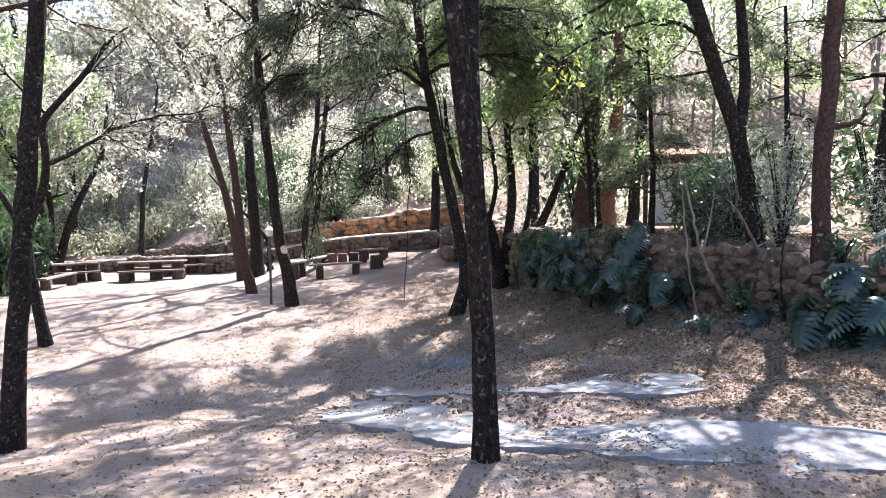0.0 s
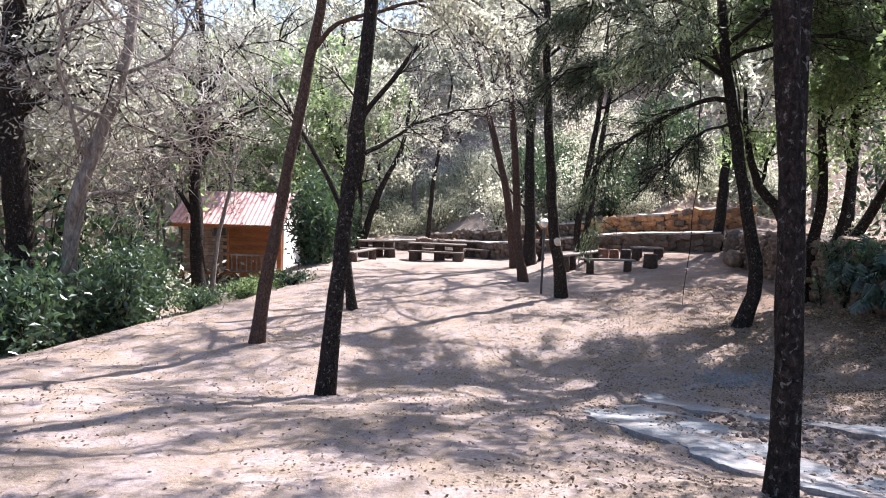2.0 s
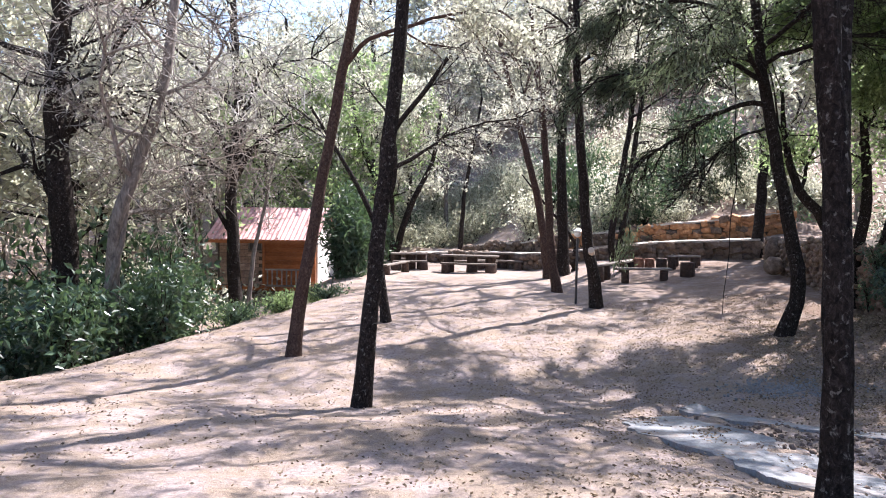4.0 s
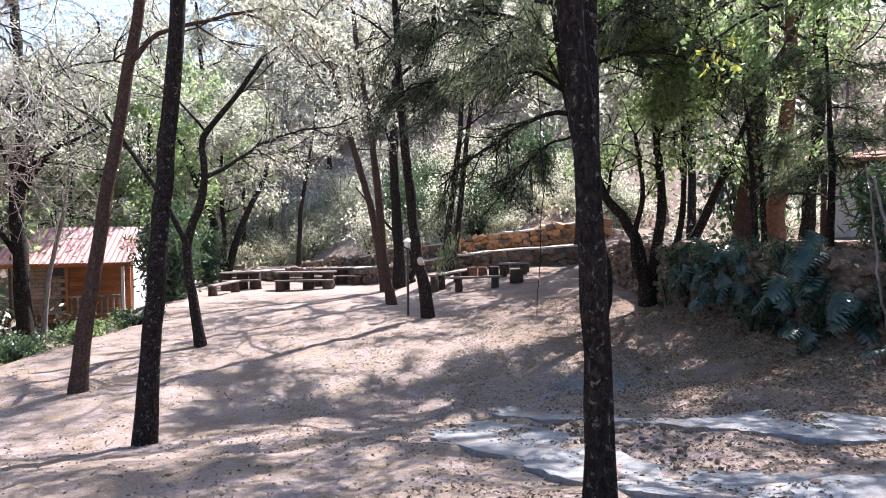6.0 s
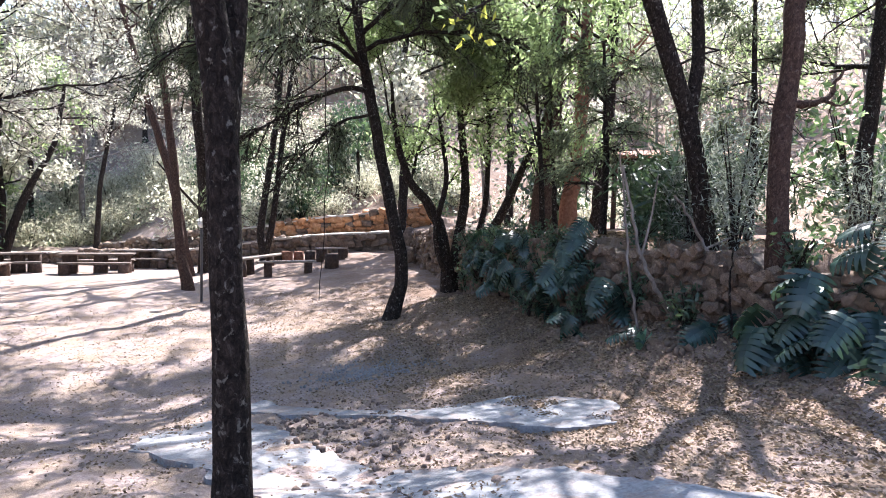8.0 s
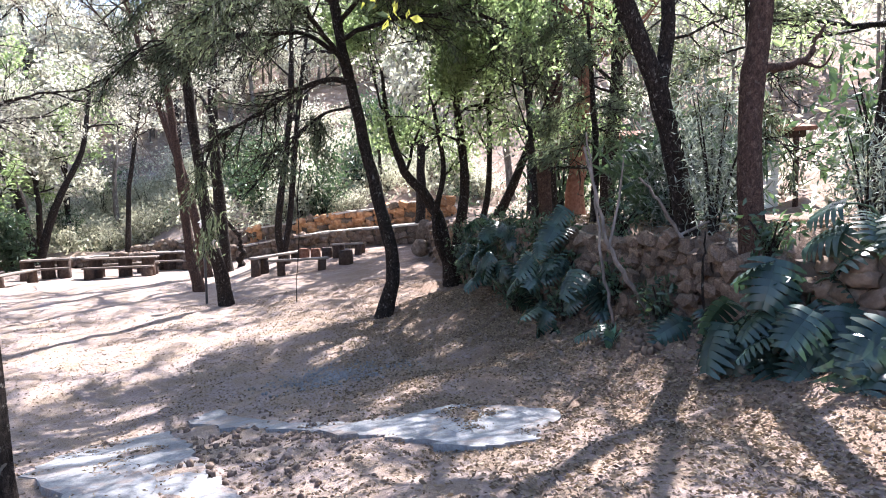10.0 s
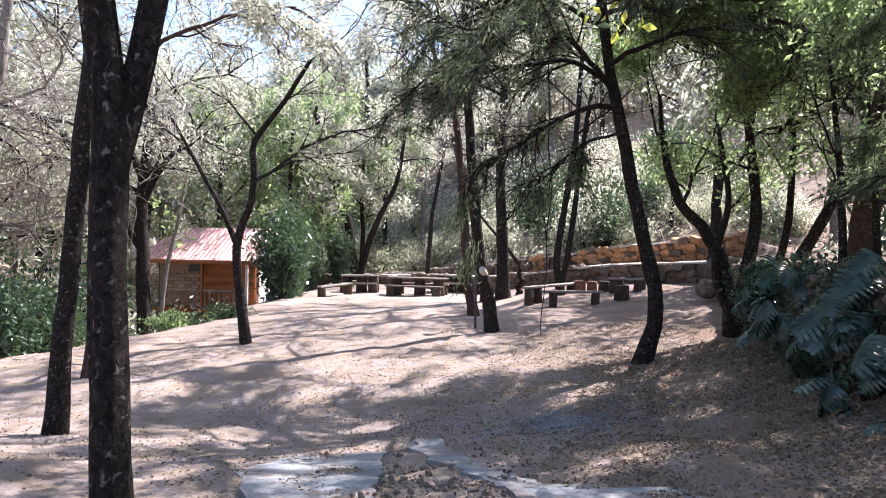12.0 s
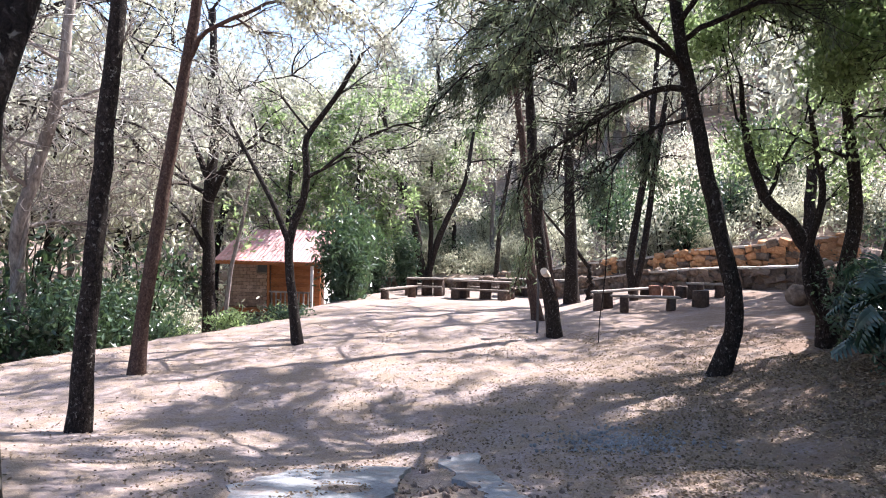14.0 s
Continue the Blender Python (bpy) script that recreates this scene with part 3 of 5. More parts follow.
# ---- trees of the clearing ----
def tree_set():
    b = on_ground(1.97, 4.06)
    tree("slender dark-barked tree forking above head height", [b, (1.98, 4.07, 1.2), (1.96, 4.07, 1.9), (1.94, 4.1, 2.6), (1.93, 4.15, 3.0), (1.85, 4.13, 3.35), (1.78, 4.1, 4.0), (1.64, 4.1, 6.0), (1.45, 4.1, 8.0)], 0.083, 0.05,
         [(0.75, 300, 35, 2.2), (0.85, 60, 40, 2.2), (0.95, 180, 45, 2.0), (1.0, 20, 60, 2.0)], "needle", M_BARK, L_DARK, 2, 0.5,
         extra=[([(1.94, 4.1, 2.65), (1.965, 4.2, 3.0), (2.01, 4.3, 3.35), (2.03, 4.36, 4.0), (2.12, 4.45, 5.4), (2.25, 4.5, 7.0)], 0.066, 0.04)], sides=20)
    b = on_ground(-1.67, 8.34)
    tree("tall slim dark tree leaning over bare earth", [b, (-1.6, 8.34, 0.7), (-1.42, 8.34, 2.5), (-1.17, 8.34, 5.0), (-0.9, 8.4, 8.5)], 0.115, 0.06,
         ring_limbs(6, 0.72, 1.0, 40, 2.4), "feather", M_BARK, L_GREY, 2, 0.9, sides=16,
         # limbs overhead, out of view, added to dapple the ground with shade
         arcs=[([(-1.05, 8.4, 6.6), (0.2, 9.0, 7.4), (1.6, 9.5, 7.6), (3.0, 9.8, 7.3)], 0.05, 12, 1.3),
               ([(-1.0, 8.4, 7.2), (-0.4, 9.6, 8.0), (0.4, 10.8, 8.2), (1.4, 12.0, 8.0)], 0.05, 11, 1.3),
               ([(-1.1, 8.4, 6.4), (-0.6, 7.4, 7.2), (0.6, 7.0, 7.4), (1.8, 7.4, 7.2)], 0.05, 11, 1.3)])
    b = on_ground(-3.52, 11.52)
    tree("tall leaning tree with a brownish trunk", [b, (-3.38, 11.5, 1.0), (-3.0, 11.5, 3.0), (-2.6, 11.5, 5.2), (-2.4, 11.5, 6.1), (-2.1, 11.5, 8.5)], 0.122, 0.065,
         [(0.75, 200, 35, 2.4)] + ring_limbs(5, 0.78, 1.0, 40, 2.6), "feather", M_BARK_RED, L_GREY, 2, 0.8, sides=14,
         arcs=[([(-2.62, 11.5, 5.1), (-2.2, 11.4, 5.5), (-1.5, 11.3, 5.8), (-0.7, 11.2, 6.0), (0.2, 11.2, 6.0)], 0.045, 8, 1.1)])
    b = on_ground(-2.34, 15.14)
    tree("small crooked forked tree with a thin crown", [b, (-2.52, 15.1, 1.15), (-2.61, 15.1, 2.25), (-2.2, 15.1, 3.2), (-2.14, 15.1, 3.74), (-2.3, 15.1, 4.45), (-1.71, 15.1, 5.05), (-0.9, 15.0, 6.2)], 0.115, 0.045,
         [(0.55, 80, 25, 2.8), (0.7, 260, 40, 2.0), (0.85, 30, 40, 2.0), (1.0, 90, 30, 2.0)], "feather", M_BARK, L_GREY, 2, 0.5,
         extra=[([(-2.6, 15.1, 2.2), (-2.9, 15.1, 2.9), (-3.35, 15.1, 3.66), (-4.2, 15.2, 5.0)], 0.07, 0.03)], arcs=[([(-2.14, 15.1, 3.6), (-1.4, 15, 4.0), (-0.4, 14.8, 4.6), (0.8, 14.6, 4.8)], 0.04, 7, 0.9)])
    b = on_ground(2.4, 20.9)
    tree("slim reddish sunlit tree trunk leaning outward", [b, (2.15, 20.9, 1.0), (2.0, 20.9, 3.5), (1.8, 20.9, 5.45), (1.4, 20.9, 8.0), (1.2, 20.9, 10.0)], 0.15, 0.06,
         ring_limbs(6, 0.55, 1.0, 35, 2.8), "feather", M_BARK_RED, L_GREY, 2, 0.6)
    b = on_ground(2.54, 25.1)
    tree("slim leaning tree beside its reddish neighbour", [b, (2.1, 25.1, 3.0), (1.2, 25.1, 6.2), (0.6, 25.1, 8.5), (0.2, 25.1, 10.5)], 0.17, 0.07,
         ring_limbs(6, 0.5, 1.0, 35, 3.0), "feather", M_BARK_RED, L_GREY, 2, 0.7)
    b = on_ground(3.08, 17.75)
    t = tree("kinked tree with a pale sawn limb stump", [b, (3.0, 17.7, 0.7), (2.9, 17.6, 1.25), (2.72, 17.5, 1.65), (2.52, 17.5, 4.0), (2.34, 17.5, 6.0), (2.2, 17.5, 9.5)], 0.165, 0.07,
             ring_limbs(6, 0.6, 1.0, 35, 2.8), "feather", M_BARK, L_GREY, 2, 1.0)
    bm = bmesh.new()
    bmesh.ops.create_cone(bm, cap_ends=True, segments=14, radius1=0.09, radius2=0.085, depth=0.3, matrix=look((-0.24, -0.3, 1.52), (-0.1, 0.3, 1.2)))
    part("cut_limb", bm, M_CUT, t, "pale sawn face of a removed limb")
    b = on_ground(3.15, 25.7)
    tree("dark upright trunk by the picnic tables", [b, (3.1, 25.6, 2.5), (2.95, 25.6, 4.5), (3.0, 25.6, 6.5), (3.2, 25.6, 11)], 0.24, 0.1, ring_limbs(6, 0.5, 1.0, 35, 3.4), "feather", M_BARK, L_GREY, 2, 0.8)
    b = on_ground(5.35, 26.5)
    tree("twin-stemmed slim tree before the stone wall", [b, (5.15, 26.5, 1.5), (5.8, 26.5, 6.0), (6.0, 26.5, 9.5)], 0.15, 0.08, ring_limbs(5, 0.55, 1.0, 40, 3.0), "feather", M_BARK, L_GREY, 2, 0.8,
         extra=[([(5.35, 26.5, 0.5), (5.6, 26.5, 1.5), (6.13, 26.5, 6.3), (6.6, 26.5, 9.5)], 0.13, 0.07)])
    b = on_ground(6.04, 13.14)
    tree("curved dark tree with long drooping branches", [(5.9, 13.1, b[2]), (6.05, 13.12, 0.5), (6.16, 13.12, 0.85), (6.2, 13.1, 1.2), (5.97, 13.1, 2.1), (5.62, 13.1, 3.65), (5.27, 13.1, 5.35), (5.1, 13.1, 6.2), (4.9, 13.1, 8.8)], 0.14, 0.07,
         [(0.9, 20, 30, 2.6), (0.88, 100, 30, 2.6), (1.0, 270, 50, 2.6), (0.95, 150, 40, 2.6)],
         "needle", M_BARK, L_DARK, 2, 1.25, sides=18,
         arcs=[([(5.4, 13.1, 4.75), (4.9, 13.0, 4.82), (4.3, 13, 4.62), (3.3, 13, 4.0), (2.5, 13, 3.4)], 0.055, 13, 1.0),
               ([(5.45, 13.1, 4.3), (4.9, 13, 4.25), (4.36, 13, 3.9), (3.8, 12.9, 3.4)], 0.03, 7, 0.8),
               ([(5.3, 13.1, 5.2), (4.5, 12.9, 5.55), (3.7, 12.8, 5.45), (2.1, 12.5, 5.2)], 0.055, 13, 1.2),
               ([(5.35, 13.1, 5.0), (4.6, 12.2, 5.6), (3.8, 11.2, 5.7), (3.0, 10.2, 5.3)], 0.055, 13, 1.2),
               ([(5.2, 13.1, 5.8), (5.6, 12, 6.4), (5.6, 10.8, 6.4), (5.4, 9.6, 5.9)], 0.05, 12, 1.2),
               ([(5.1, 13.1, 6.2), (4.2, 13.6, 6.9), (3.0, 14, 7.0), (1.8, 14.2, 6.5)], 0.05, 13, 1.2),
               ([(5.0, 13.1, 6.8), (5.8, 13.8, 7.4), (6.8, 14.4, 7.6), (7.8, 14.8, 7.2)], 0.05, 12, 1.2),
               ([(5.2, 13.1, 5.5), (6.2, 12.6, 6.0), (7.2, 12.2, 6.0), (8.2, 11.8, 5.6)], 0.05, 12, 1.2),
               ([(5.0, 13.1, 7.4), (4.2, 12.2, 8.1), (3.4, 11.3, 8.2), (2.6, 10.4, 7.8)], 0.05, 13, 1.3),
               ([(4.95, 13.1, 7.8), (4.3, 14.6, 8.8), (3.6, 16.0, 9.2), (3.4, 17.4, 9.0)], 0.05, 13, 1.3),
               ([(4.95, 13.1, 8.0), (5.4, 14.6, 9.0), (6.2, 16.2, 9.4), (6.8, 17.6, 9.2)], 0.05, 13, 1.3),
               ([(5.1, 13.1, 6.4), (6.0, 14.6, 7.2), (7.0, 16.0, 7.4), (7.8, 17.4, 7.2)], 0.05, 13, 1.3),
               ([(5.0, 13.1, 7.0), (4.4, 14.6, 7.6), (3.6, 15.8, 7.7), (2.8, 16.8, 7.3)], 0.05, 13, 1.3)])
    # crooked trunks at the corner of the wall
    tree("crooked many-stemmed dark tree at the wall corner", [(8.1, 15.0, 0.6), (8.0, 15, 1.3), (7.75, 15, 2.2), (7.4, 15, 2.75), (6.95, 15, 3.15), (6.65, 15, 4.1), (6.5, 15, 5.4)], 0.18, 0.035,
         [(0.55, 20, 60, 2.2), (0.8, 300, 50, 2.0), (1.0, 280, 60, 2.0)], "broad", M_BARK, L_GREEN, 2, 1.2,
         arcs=[([(8.3, 14.9, 5.0), (8.2, 13.6, 6.3), (7.6, 12.2, 6.8)], 0.05, 11, 1.3), ([(9.2, 15.2, 5.6), (9.0, 13.8, 6.6), (8.8, 12.0, 6.8), (8.4, 10.6, 6.6)], 0.05, 12, 1.3), ([(7.8, 14.8, 6.0), (7.0, 13.6, 7.2), (6.6, 12.4, 7.6)], 0.05, 10, 1.3), ([(7.9, 14.8, 6.2), (7.2, 14.4, 6.9), (6.6, 14.0, 7.0)], 0.05, 9, 1.2), ([(8.2, 14.9, 4.2), (8.0, 14.0, 5.0), (7.7, 13.0, 5.2)], 0.04, 9, 1.1), ([(9.0, 15.4, 6.0), (8.8, 16.2, 7.2), (8.4, 17.2, 7.6)], 0.05, 9, 1.3), ([(10.2, 15, 5.0), (10.0, 15.8, 6.0), (9.6, 16.8, 6.4)], 0.05, 9, 1.3), ([(8.9, 15.3, 4.6), (9.4, 14.4, 5.6), (9.4, 13.4, 5.9)], 0.04, 8, 1.2)],
         extra=[([(8.15, 15, 0.8), (8.3, 15, 1.9), (8.5, 15, 2.9), (8.3, 14.9, 4.2), (8.0, 14.8, 6.3)], 0.15, 0.05), ([(8.2, 15, 0.75), (8.8, 15, 1.4), (9.5, 15, 2.4), (10.1, 15, 3.7), (11.0, 15, 5.6)], 0.16, 0.05),
                ([(8.2, 15, 0.9), (8.9, 15.2, 1.7), (9.2, 15.3, 2.6), (9.3, 15.4, 4.4), (9.2, 15.5, 6.4)], 0.09, 0.045), ([(8.05, 15, 0.8), (7.7, 14.9, 1.5), (7.6, 14.9, 2.0), (7.9, 14.8, 3.2), (7.6, 14.7, 4.6)], 0.09, 0.04)])
    # trees on the right terrace
    tree("thick dark tree at the edge of the terrace", [(7.58, 5.6, 1.8), (7.46, 5.6, 2.4), (7.44, 5.6, 2.9), (7.54, 5.6, 3.78), (7.62, 5.6, 4.64), (7.9, 5.6, 8.0)], 0.112, 0.08, ring_limbs(6, 0.6, 1.0, 35, 2.8), "broad", M_BARK_RED, L_GREEN, 2, 0.35,
         # the second arc is an unseen overhead limb, added for its shade
         arcs=[([(7.5, 5.6, 3.55), (7.75, 5.55, 3.62), (7.95, 5.5, 3.75), (8.05, 5.5, 4.0)], 0.055, 1, 0.3), ([(7.8, 5.6, 6.4), (7.0, 6.4, 7.4), (6.4, 7.4, 7.6), (6.0, 8.4, 7.4)], 0.05, 11, 1.3)])
    tree("stout dark tree leaning over the wall", [(8.0, 6.9, 1.6), (7.86, 6.9, 2.3), (7.75, 6.9, 2.8), (7.47, 6.9, 3.67), (7.12, 6.9, 4.43), (6.6, 6.9, 5.4), (6.3, 6.9, 8.0)], 0.125, 0.08, ring_limbs(6, 0.6, 1.0, 30, 2.8), "broad", M_BARK, L_GREEN, 2, 0.38,
         arcs=[([(6.9, 6.9, 4.9), (6.2, 6.9, 5.1), (5.3, 6.9, 4.8), (4.6, 6.9, 4.4)], 0.03, 3, 0.5),
               # next four limbs lie above the view, added to shade slabs and earth
               ([(6.5, 6.9, 5.8), (7.0, 8.2, 6.8), (7.6, 9.6, 7.2), (8.2, 11.0, 7.0)], 0.05, 11, 1.3), ([(6.4, 6.9, 6.5), (5.6, 7.8, 7.3), (5.0, 8.8, 7.6), (4.4, 9.8, 7.4)], 0.05, 11, 1.3),
               ([(6.4, 6.9, 6.8), (6.2, 8.4, 7.8), (6.3, 9.8, 8.0), (6.6, 11.4, 7.8)], 0.05, 11, 1.3),
               ([(6.4, 6.9, 7.3), (7.4, 8.6, 8.4), (8.4, 10.2, 8.6), (9.2, 12.0, 8.2)], 0.05, 11, 1.3)],
         extra=[([(7.5, 6.9, 3.6), (7.65, 6.9, 4.3), (7.5, 7.0, 6.5)], 0.09, 0.05)])
    for x, y, r, m, lab in ((9.9, 13.9, 0.24, M_BARK_RED, "thick flaring brown trunk on the terrace"), (10.9, 14.2, 0.22, M_LOG_RED, "reddish sunlit trunk on the terrace"), (11.6, 14.0, 0.16, M_BARK, "dark upright trunk on the terrace"), (12.4, 15.0, 0.12, M_BARK, "dark upright trunk on the terrace")):
        tree(lab, [(x, y, 2.03), (x + 0.1, y, 3.2), (x + 0.3, y, 4.6), (x + 0.5, y, 9)], r, r * 0.5, ring_limbs(6, 0.45, 1.0, 35, 2.8), "broad", m, L_GREEN, 2, 0.15)
    # left edge of the clearing
    b = on_ground(-9.2, 13.7)
    tree("old dark tree with a broad buttressed trunk", [b, (-9.1, 13.5, 0.6), (-8.92, 13, 2.9), (-9.0, 13, 4.6), (-8.8, 13, 6.3), (-8.6, 13, 9)], 0.3, 0.14, [(0.35, 290, 40, 3.0), (0.5, 100, 40, 3.0)] + ring_limbs(7, 0.5, 1.0, 35, 3.4), "feather", M_BARK, L_GREY, 2, 0.6)
    b = on_ground(-8.3, 13.7)
    tree("leaning bare grey trunk hung with dry vines", [b, (-8.1, 13.5, 0.8), (-7.7, 13, 2.4), (-7.2, 13, 3.4), (-6.6, 13, 5.2), (-6.3, 13, 7.5)], 0.17, 0.08, ring_limbs(7, 0.4, 1.0, 25, 2.6), "bare", M_BARK_GREY, L_DRY, 2, 1.5)
    b = on_ground(-8.5, 13.4)
    tree("thin pale curved stem at the clearing's edge", [b, (-8.2, 13.3, 0.6), (-7.75, 13.2, 1.6), (-7.5, 13.1, 2.7), (-7.4, 13, 3.6)], 0.09, 0.05, ring_limbs(3, 0.8, 1.0, 35, 1.6), "bare", M_BARK_GREY, L_DRY, 1, 1.0)
    b = on_ground(-8.1, 20.5)
    tree("dark crooked tree beside the cabin", [b, (-8.2, 20.5, 1.2), (-8.3, 20.5, 3.4), (-8.0, 20.5, 5.6), (-8.2, 20.5, 9.6)], 0.23, 0.1, [(0.45, 250, 30, 3.2), (0.5, 90, 35, 3.2)] + ring_limbs(7, 0.45, 1.0, 35, 3.4), "feather", M_BARK, L_GREY, 2, 0.5,
         arcs=[([(-8.25, 20.5, 3.3), (-7.6, 20.4, 4.5), (-6.8, 20.3, 5.1), (-5.8, 20.2, 6.1)], 0.13, 7, 1.2), ([(-8.3, 20.5, 4.2), (-8.9, 20.4, 5.5), (-9.5, 20.3, 6.8)], 0.12, 7, 1.2),
               ([(-8.05, 20.5, 5.2), (-7.5, 20.4, 6.1), (-7.0, 20.3, 7.2)], 0.1, 6, 1.2), ([(-8.2, 20.5, 1.7), (-8.9, 20.4, 2.7), (-9.8, 20.3, 3.6)], 0.1, 6, 1.1)])
    b = on_ground(-7.9, 20.9)
    tree("thin pale sapling on the shrubby bank", [b, (-7.7, 20.9, 1.0), (-7.2, 20.9, 3.0), (-6.8, 20.9, 5.4)], 0.09, 0.03, ring_limbs(5, 0.5, 1.0, 35, 1.5), "bare", M_BARK_GREY, L_GREY, 1, 1.2)
    # forked tree behind the tables
    b = on_ground(-4.9, 35.0)
    tree("dark forked tree behind the picnic tables", [b, (-5.3, 35, 1.5), (-5.4, 35, 3.0), (-6.3, 35, 5.1), (-7.1, 35, 7.0), (-7.4, 35, 9.5)], 0.28, 0.1, ring_limbs(6, 0.5, 1.0, 35, 3.0), "feather", M_BARK, L_GREY, 2, 0.6,
         extra=[([(-4.8, 35, 0.2), (-4.4, 35, 1.8), (-3.7, 35, 3.6), (-2.8, 35, 5.1), (-2.4, 35, 8)], 0.2, 0.08)])
    b = on_ground(-1.3, 36.5)
    tree("thin leaning tree behind the picnic tables", [b, (-1.1, 36.5, 3.7), (-0.65, 36.5, 6.2), (-0.2, 36.5, 9)], 0.14, 0.06, ring_limbs(5, 0.5, 1.0, 35, 2.6), "feather", M_BARK, L_GREY, 2, 0.6)


tree_set()


# ---- the wooden cabin ----
def cabin():
    ob = thing("cabin", "small orange timber cabin with a faded red roof", "cabin", (-7.2, 26.15, -1.0), 2.0)
    # local frame: x along the front, front face at y = 0, depth to +y
    W, D, EH, RH = 4.1, 4.4, 2.27, 3.62
    for x in (0.0, -W):
        bm = bmesh.new()
        vs = [bm.verts.new((x, y, z)) for y, z in ((0.9, 0), (D, 0), (D, EH), (D / 2, RH), (0.9, EH + 0.55))]
        bm.faces.new(vs)
        ext = bmesh.ops.extrude_face_region(bm, geom=bm.faces[:])
        for v in [g for g in ext["geom"] if isinstance(g, bmesh.types.BMVert)]:
            v.co.x += 0.12
        bmesh.ops.recalc_face_normals(bm, faces=bm.faces[:])
        part("gable_wall", bm, M_PLASTER, ob, "white plastered end wall")
    part("back_wall", box_bm(W, 0.12, EH, (-W / 2 + 0.06, D - 0.06, EH / 2), 0.01), M_PLASTER, ob)
    part("floor_deck", box_bm(W + 0.2, D, 0.16, (-W / 2 + 0.06, D / 2, 0.22), 0.01), M_WOOD_ORANGE, ob)
    part("stone_base", box_bm(W, D - 0.2, 0.5, (-W / 2 + 0.06, D / 2 + 0.05, -0.1), 0.02), M_STONE, ob)
    for k in range(11):
        part("board", box_bm(2.2, 0.05, 0.17, (-1.0, 0.5, 0.42 + 0.175 * k), 0.008), M_WOOD_ORANGE, ob)
    part("front_lining", box_bm(2.2, 0.04, 1.95, (-1.0, 0.55, 1.3), 0.0), M_WOOD_ORANGE, ob)
    for r in range(13):
        for k in range(6):
            part("brick", box_bm(0.29, 0.1, 0.135, (-2.3 - 0.305 * k - 0.15 * (r % 2) * (k < 5), 0.5, 0.4 + 0.15 * r), 0.01), M_BRICK, ob)
    part("brick_joints", box_bm(1.95, 0.06, 2.0, (-3.1, 0.54, 1.3), 0.0), M_MORTAR, ob)
    window = part("window", box_bm(0.5, 0.03, 0.42, (-2.42, 0.42, 2.0), 0.0), M_METAL, ob, "small dark window under the eaves")
    for x, z, w, h in ((-2.42, 1.77, 0.6, 0.06), (-2.42, 2.23, 0.6, 0.06), (-2.7, 2.0, 0.06, 0.4), (-2.14, 2.0, 0.06, 0.4)):
        part("window_frame", box_bm(w, 0.07, h, (x, 0.42, z), 0.008), M_WOOD_GREY, window)
    part("roof_fascia", box_bm(W + 0.5, 0.05, 0.16, (-W / 2 + 0.06, -0.28, EH - 0.05), 0.01), M_WOOD_ORANGE, ob)
    n, ang = 12, math.atan2(RH - EH, D / 2 + 0.3)
    length = math.hypot(RH - EH, D / 2 + 0.3)
    for side in (0, 1):
        for k in range(n):
            bm = bmesh.new()
            w = (W + 0.6) / n
            xs = [-w / 2 + w * i / 8 for i in range(9)]
            zs = [0.022 * math.sin(2 * math.pi * i / 4) for i in range(9)]
            tops = [[bm.verts.new((x, y, z + 0.012)) for x, z in zip(xs, zs)] for y in (0, length)]
            for i in range(8):
                bm.faces.new((tops[0][i], tops[0][i + 1], tops[1][i + 1], tops[1][i]))
            ext = bmesh.ops.extrude_face_region(bm, geom=bm.faces[:])
            for v in [g for g in ext["geom"] if isinstance(g, bmesh.types.BMVert)]:
                v.co.z -= 0.02
            bmesh.ops.recalc_face_normals(bm, faces=bm.faces[:])
            x = -W + 0.06 - 0.3 + w * (k + 0.5)
            m = pose(x, -0.3, EH - 0.02, math.degrees(ang)) if side == 0 else pose(x, D + 0.3, EH - 0.02, math.degrees(ang), 0, 180)
            bmesh.ops.transform(bm, matrix=m, verts=bm.verts[:])
            part("roof_sheet", bm, M_ROOF, ob)
    for x in (0.0, -1.9):
        part("post", box_bm(0.1, 0.1, EH - 0.3, (x, -0.12, 0.3 + (EH - 0.3) / 2), 0.01), M_PLASTER if x == 0.0 else M_WOOD_ORANGE, ob)
    for z in (0.38, 1.05):
        part("rail", box_bm(1.85, 0.06, 0.07, (-0.95, -0.12, z), 0.01), M_WOOD_GREY, ob)
    for k in range(9):
        part("baluster", box_bm(0.06, 0.05, 0.64, (-0.15 - 0.2 * k, -0.12, 0.71), 0.008), M_WOOD_GREY, ob)
    return ob


cabin()


# ---- benches, tables and logs ----
def log_bm(r, h, at=(0, 0, 0), seg=14):
    bm = bmesh.new()
    bmesh.ops.create_cone(bm, cap_ends=True, segments=seg, radius1=r * 1.06, radius2=r, depth=h, matrix=Matrix.Translation((at[0], at[1], at[2] + h / 2)))
    bmesh.ops.bevel(bm, geom=[e for e in bm.edges if abs(e.verts[0].co.z - e.verts[1].co.z) < 1e-4 and len(e.link_faces) == 2], offset=0.012, segments=1, affect="EDGES")
    for v in bm.verts:
        v.co += Vector(rng.normal(0, 0.007, 3))
    for f in bm.faces:
        f.smooth = len(f.verts) == 4
    return bm


